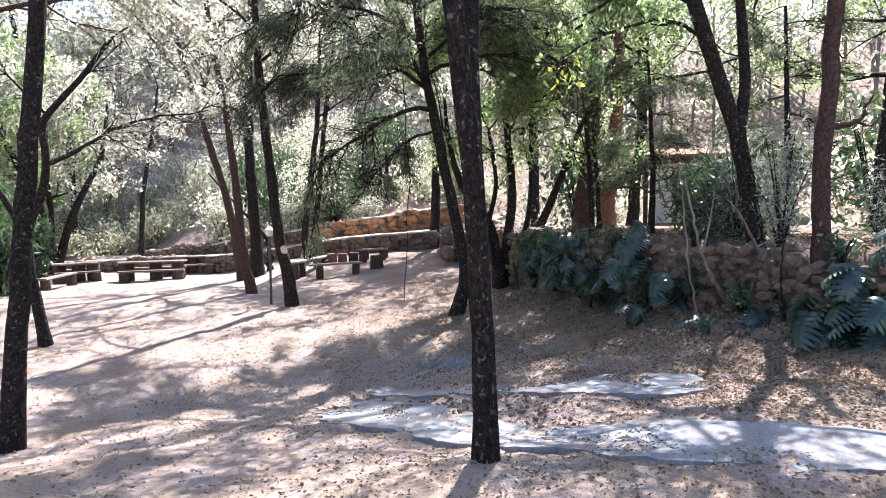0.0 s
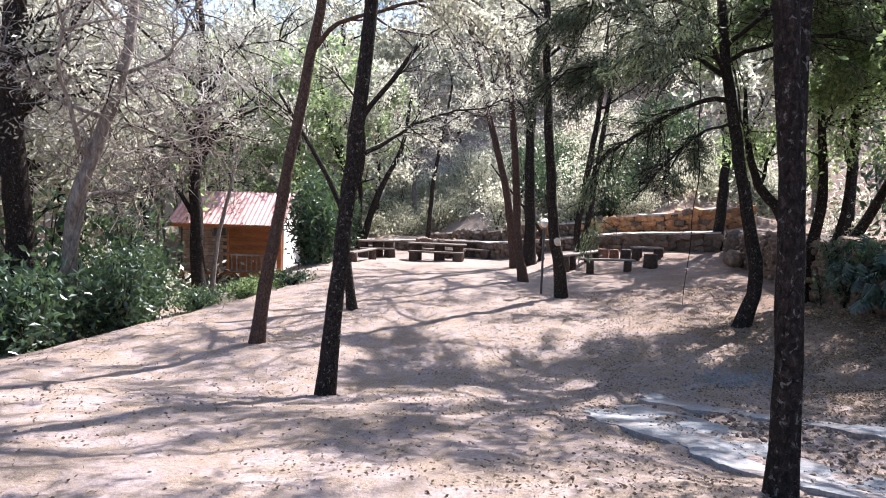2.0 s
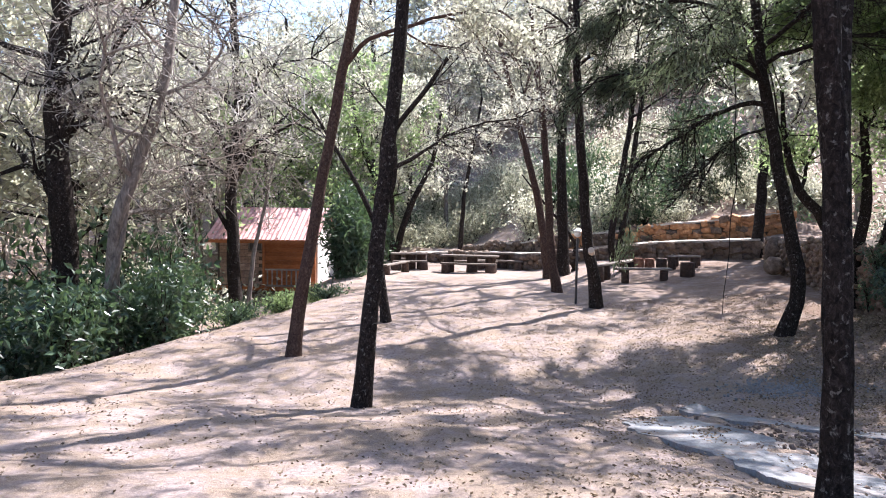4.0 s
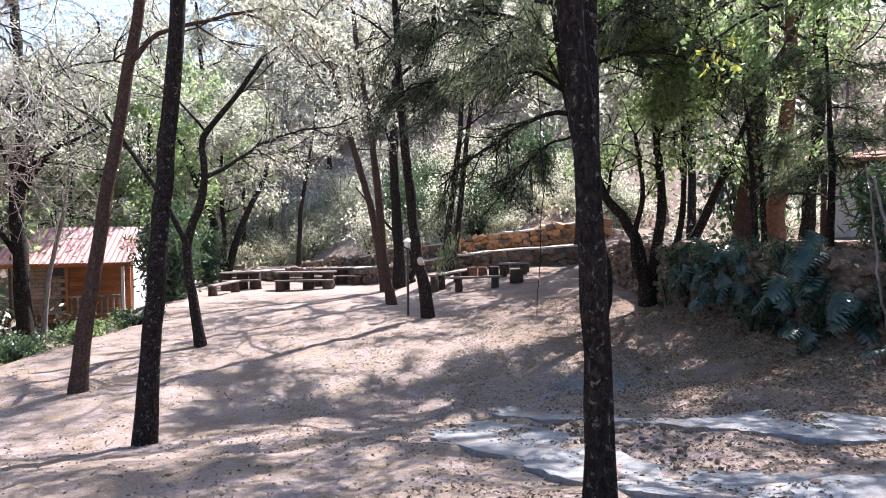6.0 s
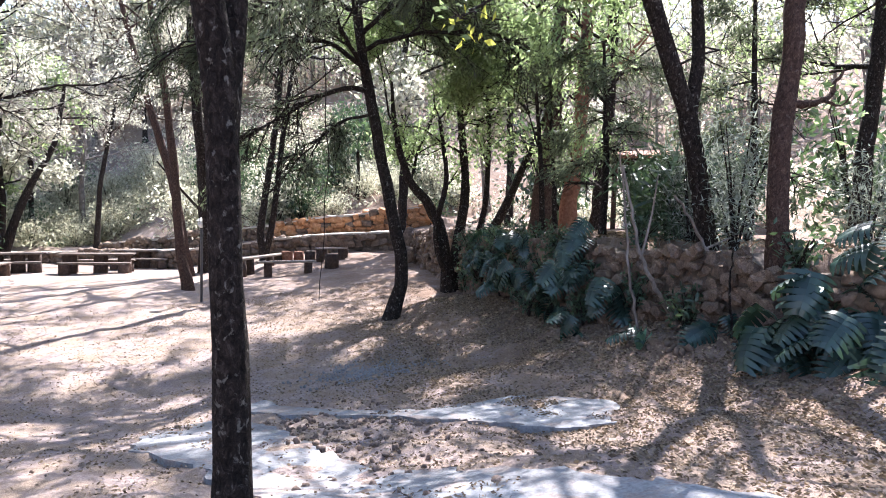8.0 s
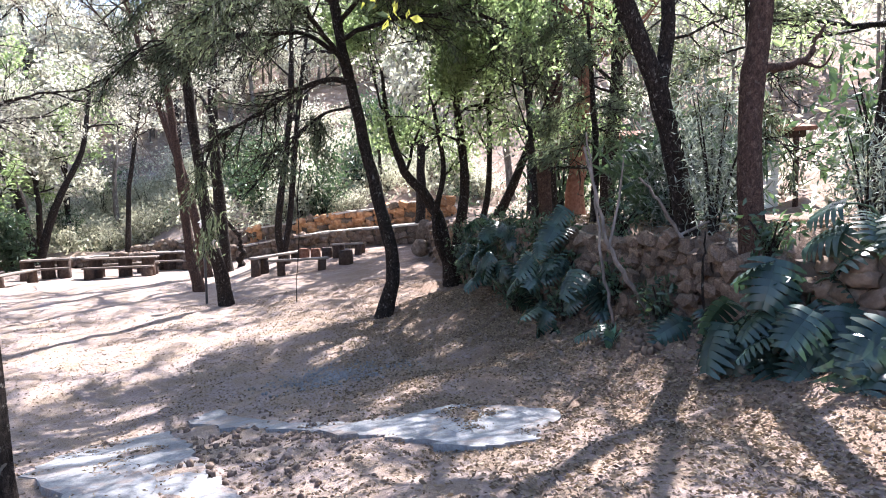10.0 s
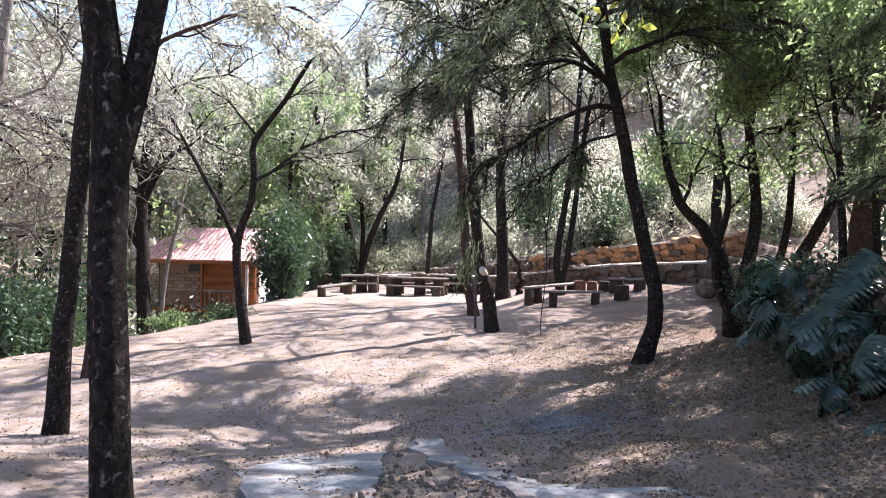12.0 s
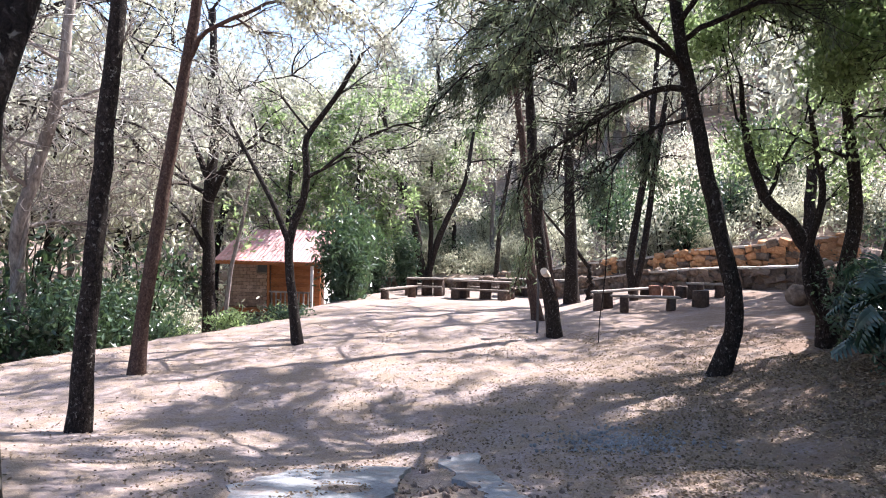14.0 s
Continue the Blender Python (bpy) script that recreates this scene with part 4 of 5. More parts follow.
def bench(a, b, top, label, legs=(0.12, 0.88), leg_r=0.15, group="log benches", wide=0.3):
    """A split-plank bench from a to b on log legs."""
    ax, ay, bx, by = *a, *b
    length, turn = math.hypot(bx - ax, by - ay), math.degrees(math.atan2(by - ay, bx - ax))
    zc = (H(ax, ay) + H(bx, by)) / 2
    ob = thing("bench", label, "bench", ((ax + bx) / 2, (ay + by) / 2, zc), turn, group)
    part("seat", box_bm(length, wide, 0.07, (0, 0, top), 0.025, 0.004), M_WOOD_GREY, ob)
    for t in legs:
        lx = (t - 0.5) * length
        gx, gy = ax + (bx - ax) * t, ay + (by - ay) * t
        g = H(gx, gy) - zc - 0.04
        part("leg", log_bm(leg_r, top - 0.03 - g, (lx, 0, g)), M_WOOD_DARK, ob)
    return ob


def stool(x, y, r, h, mat, label):
    ob = thing("log_stool", label, "stool", (x, y, H(x, y) - 0.02), 0, "log stools")
    part("log", log_bm(r, h), mat, ob)


bench((4.45, 22.2), (6.45, 22.5), 0.42, "rough plank bench on two dark log legs", (0.2, 0.88), 0.13)
bench((3.95, 22.6), (6.1, 25.7), 0.44, "long weathered plank bench on log stumps", (0.06, 0.2, 0.6, 0.78), 0.15)
stool(7.07, 22.7, 0.24, 0.5, M_WOOD_DARK, "thick dark log stool on the earth")
for x, y, r, m in ((5.95, 25.0, 0.2, M_LOG_RED), (6.4, 25.1, 0.18, M_LOG_RED), (6.8, 24.9, 0.2, M_WOOD_DARK), (7.35, 25.3, 0.2, M_WOOD_DARK), (8.1, 25.0, 0.18, M_WOOD_DARK)):
    stool(x, y, r, 0.42, m, "reddish sawn log stool by the bench" if m is M_LOG_RED else "dark sawn log stool by the bench")
bench((6.9, 24.5), (8.1, 24.6), 0.46, "short plank bench on dark logs", (0.15, 0.85), 0.14)


def picnic_table(x, y, turn, length, label, top=0.74):
    z = H(x, y)
    ob = thing("picnic_table", label, "picnic table", (x, y, z), turn, "picnic tables")
    for k in range(3):
        part("plank", box_bm(length, 0.24, 0.07, (0, -0.26 + 0.26 * k, top), 0.02, 0.003), M_WOOD_TABLE, ob)
    for s in (-0.36, 0.04, 0.36):
        part("trestle", log_bm(0.24, top - 0.03 + 0.06, (s * length, 0, -0.06)), M_WOOD_DARK, ob)
    for side in (-0.75, 0.75):
        seat = part("seat", box_bm(length * 0.95, 0.26, 0.07, (0, side, 0.43), 0.02, 0.003), M_WOOD_TABLE, ob)
        for s in (-0.38, 0.38):
            part("seat_leg", log_bm(0.19, 0.46, (s * length, side, -0.06)), M_WOOD_DARK, ob)
    return ob


picnic_table(-3.5, 30.0, 10, 1.7, "dark rustic picnic table with a pale plank top")
bench((-4.0, 25.4), (-3.3, 27.6), 0.42, "low plank bench lit by the sun", (0.1, 0.9), 0.16)
picnic_table(-0.6, 28.6, -4, 2.6, "long rustic plank table on dark log trestles")
picnic_table(0.9, 31.4, -10, 2.4, "rustic plank table in deep shade by the wall")


def lamp_post():
    x, y = 2.6, 18.35
    ob = thing("lamp_post", "thin garden lamp post with a white hooded globe", "lamp", (x, y, H(x, y)), 0)
    part("pole", log_bm(0.03, 1.95, (0, 0, -0.05), 8), M_METAL, ob)
    bm = bmesh.new()
    bmesh.ops.create_uvsphere(bm, u_segments=16, v_segments=10, radius=0.1, matrix=Matrix.Translation((0, 0, 2.02)))
    for f in bm.faces:
        f.smooth = True
    part("globe", bm, M_LAMP_GLASS, ob)
    bm = bmesh.new()
    bmesh.ops.create_cone(bm, cap_ends=True, segments=16, radius1=0.14, radius2=0.03, depth=0.09, matrix=Matrix.Translation((0, 0, 2.14)))
    part("hood", bm, M_LAMP_GLASS, ob)


lamp_post()


# ---- split-leaf plants along the right wall ----
def split_leaf(k):
    """A big heart-shaped leaf with deep slits: midrib and broad curved fingers."""
    r = np.random.default_rng(90 + k)
    V, F = [], []
    n = 7
    for side in (-1, 1):
        for i in range(n):
            t = (i + 0.5) / n
            y0, w = -0.08 + 0.98 * t, 0.98 / n
            reach = 0.6 * math.sin(math.pi * min(1, 0.3 + 0.66 * t)) ** 0.6 * r.uniform(0.9, 1.08)
            sweep = -0.05 + 0.45 * t
            base = len(V)
            for s in range(5):
                f = s / 4
                x = side * reach * f
                y = y0 + sweep * f * reach
                z = -0.42 * reach * f * f + 0.05 * math.sin(f * 3)
                ww = 0.5 * w * (1.04, 1.06, 0.94, 0.78, 0.3)[s]
                V += [(x, y - ww, z), (x, y + ww, z + 0.012)]
            for s in range(4):
                a = base + 2 * s
                F.append((a, a + 1, a + 3, a + 2) if side < 0 else (a, a + 2, a + 3, a + 1))
    V = np.array(V)
    V[:, 2] -= 0.3 * V[:, 1] ** 2
    return raw_mesh("leaf", V, F, L_MONSTERA)


SPLIT = [split_leaf(k) for k in range(4)]


def monstera(x, y, z, n, size, leaf_size, label):
    """A clump of split leaves on arching stalks that lean out from the wall."""
    ob = thing("split_leaf_plant", label, "plant", (x, y, z), 0, "split-leaf plants on the wall")
    for k in range(n):
        az = radians(255 + rng.uniform(-75, 75))
        out = size * rng.uniform(0.35, 1.0)
        h = size * rng.uniform(-0.15, 0.95)
        tip = np.array([math.sin(az) * out, math.cos(az) * out, h])
        mid = tip * (0.45, 0.45, 0.6) + (0, 0, 0.14)
        p = smooth_path([(0, 0, -0.1), mid, tip], 7)
        child("stalk", raw_mesh("stalk", *tube_arrays(p, np.linspace(0.014, 0.008, 7), 5), L_SHRUB), ob)
        leaf = child("leaf", SPLIT[rng.integers(4)], ob)
        s = leaf_size * rng.uniform(0.55, 0.92)
        leaf.matrix_basis = Matrix.LocRotScale(tip, Euler((radians(rng.uniform(-75, -10)), radians(rng.uniform(-40, 40)), -az + rng.normal(0, 0.5))), (s, s, s))
    return ob


for x, y, z, n, s, ls in ((7.2, 4.55, 1.15, 10, 0.5, 0.52), (7.2, 5.2, 1.2, 8, 0.45, 0.5), (7.4, 6.3, 1.05, 5, 0.32, 0.36), (7.1, 3.9, 1.2, 10, 0.55, 0.54), (7.3, 4.9, 1.45, 9, 0.5, 0.5), (7.4, 3.2, 1.4, 8, 0.6, 0.55), (7.7, 4.4, 2.05, 9, 0.5, 0.5), (7.9, 3.6, 2.1, 8, 0.55, 0.5), (7.4, 11.2, 1.1, 6, 0.4, 0.4), (7.75, 12.3, 1.8, 6, 0.4, 0.4),
                          (7.4, 8.1, 1.2, 8, 0.45, 0.45), (7.35, 8.8, 1.5, 8, 0.45, 0.45), (7.3, 9.2, 1.0, 7, 0.4, 0.42), (7.55, 9.0, 1.95, 7, 0.4, 0.42), (7.35, 10.2, 1.25, 7, 0.4, 0.4), (7.6, 10.9, 1.7, 8, 0.4, 0.4), (7.6, 11.8, 1.3, 7, 0.4, 0.4), (7.9, 12.8, 1.4, 7, 0.4, 0.38), (7.0, 8.3, 0.8, 4, 0.3, 0.4), (7.0, 7.0, 0.9, 3, 0.3, 0.36)):
    monstera(x, y, z, n, s, ls, "blue-green split-leaf plant sprawling over the stone wall")


# ---- shrubs ----
def shrub(x, y, r, h, n, leaf, mat, label, name="shrub", z=None, aspect=0.45, stems=9, group=""):
    zz = H(x, y) if z is None else z
    ob = thing(name, label, "shrub", (x, y, zz), 0, group)
    w, tips = [], []
    for k in range(stems):
        az = 2 * np.pi * k / stems + rng.normal(0, 0.3)
        e = rng.uniform(0.5, 1.4)
        tip = np.array([np.cos(az) * r * np.cos(e) * 1.1, np.sin(az) * r * np.cos(e) * 1.1, h * (0.35 + 0.65 * np.sin(e))])
        p = smooth_path([(0, 0, -0.05), tip * (0.35, 0.35, 0.55), tip], 6)
        w.append(tube_arrays(p, np.linspace(0.025, 0.006, 6), 4))
        tips.append(p)
    tagged(child("woody_base", raw_mesh("woody_base", *join(w), M_BARK), ob), kind="stuff")
    k = rng.integers(0, stems, n)
    t = rng.uniform(1.2, 5, n)
    i = np.minimum(t.astype(int), 4)
    P = np.array(tips)
    c = P[k, i] + (P[k, np.minimum(i + 1, 5)] - P[k, i]) * (t - i)[:, None] + rng.normal(0, 1, (n, 3)) * (r * 0.24, r * 0.24, h * 0.16)
    c[:, 2] = np.maximum(c[:, 2], 0.03)
    child("foliage", raw_mesh("foliage", *leaf_arrays(c, leaf, aspect, 0.5), mat, False), ob)
    return ob


# broad-leaved bank on the left
for k in range(9):
    y = 8.5 + 0.8 * k
    x = float(clearing_edge(y)) - 1.3 - 0.6 * (k % 3) + rng.normal(0, 0.2)
    shrub(x, y, 1.0, 1.5, 1000, 0.17, L_SHRUB, "dense glossy broad-leaved shrub on the bank", group="shrubs on the bank")
for k in range(8):
    y = 15.4 + 0.7 * k
    x = float(clearing_edge(y)) - 1.2 - 0.5 * (k % 3)
    shrub(x, y, 0.7, 0.5, 800, 0.1, L_GREEN if k % 2 else L_SHRUB, "low yellowish-green shrub below the clearing's edge", group="low shrubs on the bank")
for x, y, h in ((-8.2, 12.2, 1.6), (-9.6, 12.4, 1.5), (-10.6, 13.5, 1.8), (-7.4, 14.6, 1.9), (-8.8, 15.5, 2.1), (-10.5, 16.5, 2.2), (-12, 14.0, 2.0), (-9.2, 17.8, 1.8), (-8.2, 16.6, 2.0)):
    shrub(x, y, 1.2, h, 1100, 0.18, L_SHRUB, "dense glossy broad-leaved shrub on the bank", group="shrubs on the bank")
# tall dark shrubs beside the cabin
for x, y, h in ((-5.6, 24.8, 3.2), (-5.2, 25.6, 3.2), (-5.5, 26.6, 3.3), (-5.0, 24.4, 2.4), (-5.4, 33.0, 2.6), (-6.4, 31.5, 2.4)):
    shrub(x, y, 0.9, h, 1500, 0.3, L_SHRUB, "tall dark broad-leaved shrub beside the cabin", "tall_shrub", aspect=0.28)
# right terrace: dark strap-leaved bed
for x, y, h in ((8.6, 8.0, 1.3), (9.2, 8.9, 1.4), (9.6, 9.8, 1.4), (10.2, 8.6, 1.4), (10.6, 9.6, 1.4)):
    shrub(x, y, 0.8, h, 600, 0.5, L_SHRUB, "dark strap-leaved clump on the terrace", "strap_leaf_plant", aspect=0.09)
# young trees
for x, y, h in ((8.5, 11.6, 2.6), (9.6, 12.8, 3.0)):
    tree("young tree with fresh green leaves on the terrace", [(x, y, 2.05), (x - 0.05, y, 3.2), (x - 0.2, y, 4.6), (x - 0.3, y, 2.8 + h)], 0.06, 0.025, ring_limbs(9, 0.3, 1.0, 20, 1.5), "broad", M_BARK, L_GREEN, 1, 0.75)
for x, y, h in ((8.7, 10.0, 3.4), (9.9, 8.0, 4.0)):
    tree("dark tree with drooping needle foliage on the terrace", [(x, y, 2.0), (x + 0.05, y, 3.2), (x - 0.1, y, 2 + h)], 0.07, 0.025, ring_limbs(11, 0.25, 1.0, 5, 1.0), "needle", M_BARK, L_DARK, 1, 1.6)
for x, y, r in ((10.6, 5.2, 0.13), (11.6, 5.9, 0.15), (12.8, 8.2, 0.16)):
    tree("dark upright trunk on the terrace", [(x, y, 1.95), (x + 0.05, y, 3.4), (x + 0.3, y, 5.4), (x + 0.4, y, 9)], r, r * 0.5, ring_limbs(6, 0.45, 1.0, 35, 2.8), "broad", M_BARK, L_GREEN, 2, 0.3)


# ---- woods behind ----
def proto_tree(k):
    style, bark, leaf = (("far", M_BARK, L_GREY), ("far", M_BARK_GREY, L_PALE), ("far", M_BARK, L_GREEN), ("bare", M_BARK_GREY, L_DRY))[k]
    return tree("slim woodland tree with a thin grey-green crown" if k != 2 else "woodland tree with a fresh green crown", [(0, 60 + 5 * k, 0), (0.1, 60 + 5 * k, 2.5), (-0.1, 60 + 5 * k, 5), (0.2, 60 + 5 * k, 8.5)], 0.17, 0.06, ring_limbs(9, 0.3, 1.0, 35, 2.8), style, bark, leaf, 2, 1.0, group="woodland trees", sides=8)


PROTO = [proto_tree(k) for k in range(4)]
spots = [(-5.6, 38.5, 0), (-7.0, 40.5, 0), (-4.8, 41.5, 0), (-2.4, 42.0, 1), (0.5, 56, 0), (-9.5, 36, 2), (-8.0, 33.5, 2), (-10.5, 30, 2), (-13.5, 22.5, 0), (-12, 18.0, 0), (-13.5, 15, 1), (-16, 26, 0), (-19, 20, 1), (-15, 31, 0), (-12, 38, 0), (-20, 33, 1),
         (-15, 22, 1), (-16, 17, 0), (-17, 12, 0), (-12.5, 10.5, 1), (4.5, 57, 1), (10.3, 54, 0), (16, 26, 0), (22, 13, 2), (20, 6.5, 2), (19, 2, 2), (17, 30, 1), (6.5, 58, 1), (-14, 34, 1), (-17, 29, 0), (11, 26.5, 0)]
for i, (x, y, k) in enumerate(spots):
    s = rng.uniform(0.95, 1.35)
    m = Matrix.LocRotScale((x, y, H(x, y)), Euler((rng.normal(0, 0.06), rng.normal(0, 0.06), rng.uniform(0, 6.28))), (s, s, s * rng.uniform(0.9, 1.15)))
    if i < 4:
        PROTO[i].matrix_basis = Matrix.LocRotScale((spots[i][0], y, H(x, y)), Euler((0, 0, i)), (1, 1, 1))
        k = i
    else:
        copy_thing(PROTO[k], m)


for x, y, s in ((-3.2, 58, 1.9), (1.0, 60, 1.9), (-10, 57, 1.9), (5.5, 60, 1.9), (-16, 52, 1.7)):
    copy_thing(PROTO[1 if x > -4 else 0], Matrix.LocRotScale((x, y, H(x, y)), Euler((0, 0, x)), (s, s, s)))


def woods():
    """Far woods on the slopes: trunks, twigs and leaf clumps."""
    c, cols = {"grey": [], "pale": [], "green": []}, None
    stems_p, stems_q, tw_p, tw_q = [], [], [], []
    for _ in range(640):
        if rng.random() < 0.62:
            x, y = rng.uniform(-46, 46), rng.uniform(48, 88)
            if -20 < x < 18:
                y = max(y, rng.uniform(62, 68))
        elif rng.random() < 0.55:
            x, y = rng.uniform(-48, -15), rng.uniform(4, 46)
        else:
            x, y = rng.uniform(27, 50), rng.uniform(0, 46)
        z = min(H(x, y), 26)
        h, r = rng.uniform(6, 13), rng.uniform(1.6, 3.0)
        kind_name = ("grey", "grey", "grey", "pale", "pale", "green")[rng.integers(6)]
        n = 330
        u = rng.normal(0, 1, (n, 3))
        u = u / np.linalg.norm(u, axis=1)[:, None] * rng.uniform(0.25, 1, n)[:, None] ** 0.6
        blob = rng.normal(0, 1, (7, 3)) * (r * 0.55, r * 0.55, h * 0.2)
        c[kind_name].append(np.array([x, y, z + h * 0.62]) + blob[rng.integers(0, 7, n)] + u * (r * 0.65, r * 0.65, h * 0.2))
        lean = rng.normal(0, 0.5, 2)
        stems_p.append((x, y, z - 0.2))
        stems_q.append((x + lean[0], y + lean[1], z + h * 0.9))
        for _ in range(10):
            f = rng.uniform(0.3, 0.8)
            a = np.array([x + lean[0] * f, y + lean[1] * f, z + h * 0.9 * f])
            tw_p.append(a)
            tw_q.append(a + rng.normal(0, 1, 3) * (r * 0.7, r * 0.7, 0.4) + (0, 0, h * 0.2))
    for kind_name, mat in (("grey", L_GREY), ("pale", L_PALE), ("green", L_GREEN)):
        ob = new("far_woods", raw_mesh("far_woods", *leaf_arrays(np.concatenate(c[kind_name]), 0.42, 0.5, 0.3), mat, False))
        tagged(ob, "hazy grey-green woodland foliage on the far slope", "woods", kind="stuff")
    v1, f1 = twig_arrays(np.array(stems_p), np.array(stems_q), 0.11)
    v2, f2 = twig_arrays(np.array(tw_p), np.array(tw_q), 0.035)
    tagged(new("far_trunks", raw_mesh("far_trunks", *join([(v1, f1), (v2, f2)]), M_BARK_GREY)), "thin trunks and branches of far woodland", "woods", kind="stuff")


woods()


def undergrowth():
    """Low scrub and pale grass behind the clearing."""
    for mat, label, n, size in ((L_PALE, "pale sunlit dry grass and weeds", 40000, 0.24), (L_GREY, "grey-green low scrub", 30000, 0.26), (L_SHRUB, "dark low scrub in the shade", 12000, 0.2)):
        c = []
        k = n // 60
        for _ in range(k):
            r = rng.random()
            if mat is L_PALE:
                x, y = (rng.uniform(-9, 3), rng.uniform(39, 48)) if r < 0.6 else (rng.uniform(3, 17), rng.uniform(31.5, 48))
            elif r < 0.5:
                x, y = rng.uniform(-24, 18), rng.uniform(39, 55)
            elif r < 0.75:
                x, y = rng.uniform(-20, -9), rng.uniform(10, 36)
            else:
                x, y = rng.uniform(14, 26), rng.uniform(4, 34)
            h = rng.uniform(0.3, 1.6)
            p = rng.normal(0, 1, (60, 3)) * (0.6, 0.6, 0.35 * h)
            p[:, 2] = np.abs(p[:, 2]) * 1.2
            c.append(p + (x, y, H(x, y)))
        tagged(new("undergrowth", raw_mesh("undergrowth", *leaf_arrays(np.concatenate(c), size, 0.4, -0.4), mat, False)), label, "undergrowth", kind="stuff")


undergrowth()


def litter():
    """Fallen leaves and bits on the earth."""
    n = 160000
    x, y = rng.uniform(-7, 8, n), 1.2 + 17 * rng.random(n) ** 1.3
    keep = rng.random(n) < np.clip(0.16 + 0.12 * (x + 1), 0.12, 1) * (0.35 + 0.9 * (np.sin(1.9 * x + 0.7 * y) * np.sin(1.4 * y - 0.9 * x) > -0.1))
    x, y = x[keep], y[keep]
    x = np.where(x > right_wall_x(y) - 0.1, x - 3, x)
    z = height(x, y) + 0.012
    c = np.stack([x, y, z], 1)
    v, f = leaf_arrays(c, 0.033, 0.5, 0.0, 0.22)
    n = 45000
    y = rng.uniform(2.5, 14, n)
    x = right_wall_x(y) - 0.1 - np.abs(rng.normal(0, 1.5, n))
    patch = np.sin(2.3 * x + 1.1 * y) * np.sin(1.7 * y - 1.3 * x) + rng.normal(0, 0.4, n) > -0.2
    x, y = x[patch], y[patch]
    v, f = join([(v, f), leaf_arrays(np.stack([x, y, height(x, y) + 0.012], 1), 0.042, 0.5, 0.0, 0.25)])
    tagged(new("leaf_litter", raw_mesh("leaf_litter", v, f, L_LITTER, False)), "dry brown leaves scattered over the earth", "leaf litter", kind="stuff")


litter()


# ---- scrub on the slope behind the walls ----
BUSH = [shrub(20 + 2 * k, 60, 1.1, 1.5, 950, 0.14, m, lab, "bush", z=0, group="bushes on the slope") for k, (m, lab) in enumerate(((L_GREY, "grey-green bush on the dry slope"), (L_PALE, "pale sunlit bush on the dry slope"), (L_SHRUB, "dark green bush on the dry slope"), (L_GREY, "grey-green bush on the dry slope")))]
k = 0
for x, y in [(rng.uniform(-10, 16), rng.uniform(0.6, 11)) for _ in range(130)] + [(rng.uniform(12, 18), rng.uniform(-20, -4)) for _ in range(12)] + [(rng.uniform(-16, -9.5), rng.uniform(-27, -8)) for _ in range(26)]:
    y = float(back_wall_y(x)) + 2.6 + y if y > 0 else -y + 2
    if x > 10 and abs(y - float(back_wall_y(x)) - 4) < 2:
        continue
    if -13 < x < -6 and 23 < y < 32:
        continue
    s = rng.uniform(0.7, 1.5)
    m = Matrix.LocRotScale((x, y, H(x, y) - 0.05), Euler((0, 0, rng.uniform(0, 6.28))), (s, s, s * rng.uniform(0.8, 1.3)))
    j = int(rng.choice([0, 1, 2, 3], p=[0.32, 0.32, 0.1, 0.26]))
    if k < 4:
        BUSH[k].matrix_basis = m
    else:
        copy_thing(BUSH[j], m)
    k += 1


# ---- sticks, vines and small plants ----
def stick(points, r, mat, label, name="fallen_branch", forks=()):
    ob = thing(name, label, "branch", points[0])
    base = np.asarray(points[0], float)
    q = smooth_path(np.asarray(points, float) - base, 18)
    q[1:-1] += rng.normal(0, r * 0.35, (16, 3))
    child("stem", raw_mesh("stem", *tube_arrays(q, np.linspace(r, r * 0.45, 18), 7, 0.06), mat), ob)
    for f in forks:
        q = smooth_path(np.asarray(f, float) - base, 14)
        child("fork", raw_mesh("fork", *tube_arrays(q, np.linspace(r * 0.6, r * 0.2, 14), 6, 0.06), mat), ob)
    return ob


stick([(7.5, 6.9, 1.02), (7.15, 6.9, 1.48), (6.85, 6.9, 1.9), (6.75, 6.95, 2.4), (6.62, 7.0, 3.0)], 0.032, M_BARK_GREY, "slender grey sapling leaning against the wall", "leaning_sapling", [[(6.85, 6.9, 1.9), (6.95, 6.85, 2.4), (6.98, 6.8, 2.9)]])
stick([(7.72, 6.45, 1.5), (7.68, 6.5, 1.72), (7.47, 6.5, 2.05), (7.2, 6.5, 2.4), (6.95, 6.5, 2.65)], 0.028, M_BARK_GREY, "forked pale branch above the wall", "forked_branch", [[(7.47, 6.5, 2.05), (7.85, 6.45, 2.2), (8.25, 6.45, 2.28)]])
stick([(7.2, 7.3, 0.95), (7.1, 7.35, 1.5), (7.05, 7.4, 2.2), (6.9, 7.4, 3.2)], 0.022, M_BARK_GREY, "thin dead stem before the stone wall", "dead_stem")
stick([(7.35, 5.95, 0.98), (7.3, 6.0, 1.5), (7.38, 6.05, 2.1)], 0.018, M_BARK, "thin dead stem before the stone wall", "dead_stem")


stick([(3.76, 26.6, 0.0), (3.8, 26.6, 0.7), (3.76, 26.6, 1.5)], 0.14, M_BARK, "broken dark stump with a limb leaning from it", "tree_stump", [[(3.76, 26.6, 1.35), (3.2, 26.5, 2.1), (2.4, 26.4, 3.0), (1.5, 26.3, 4.1)]])


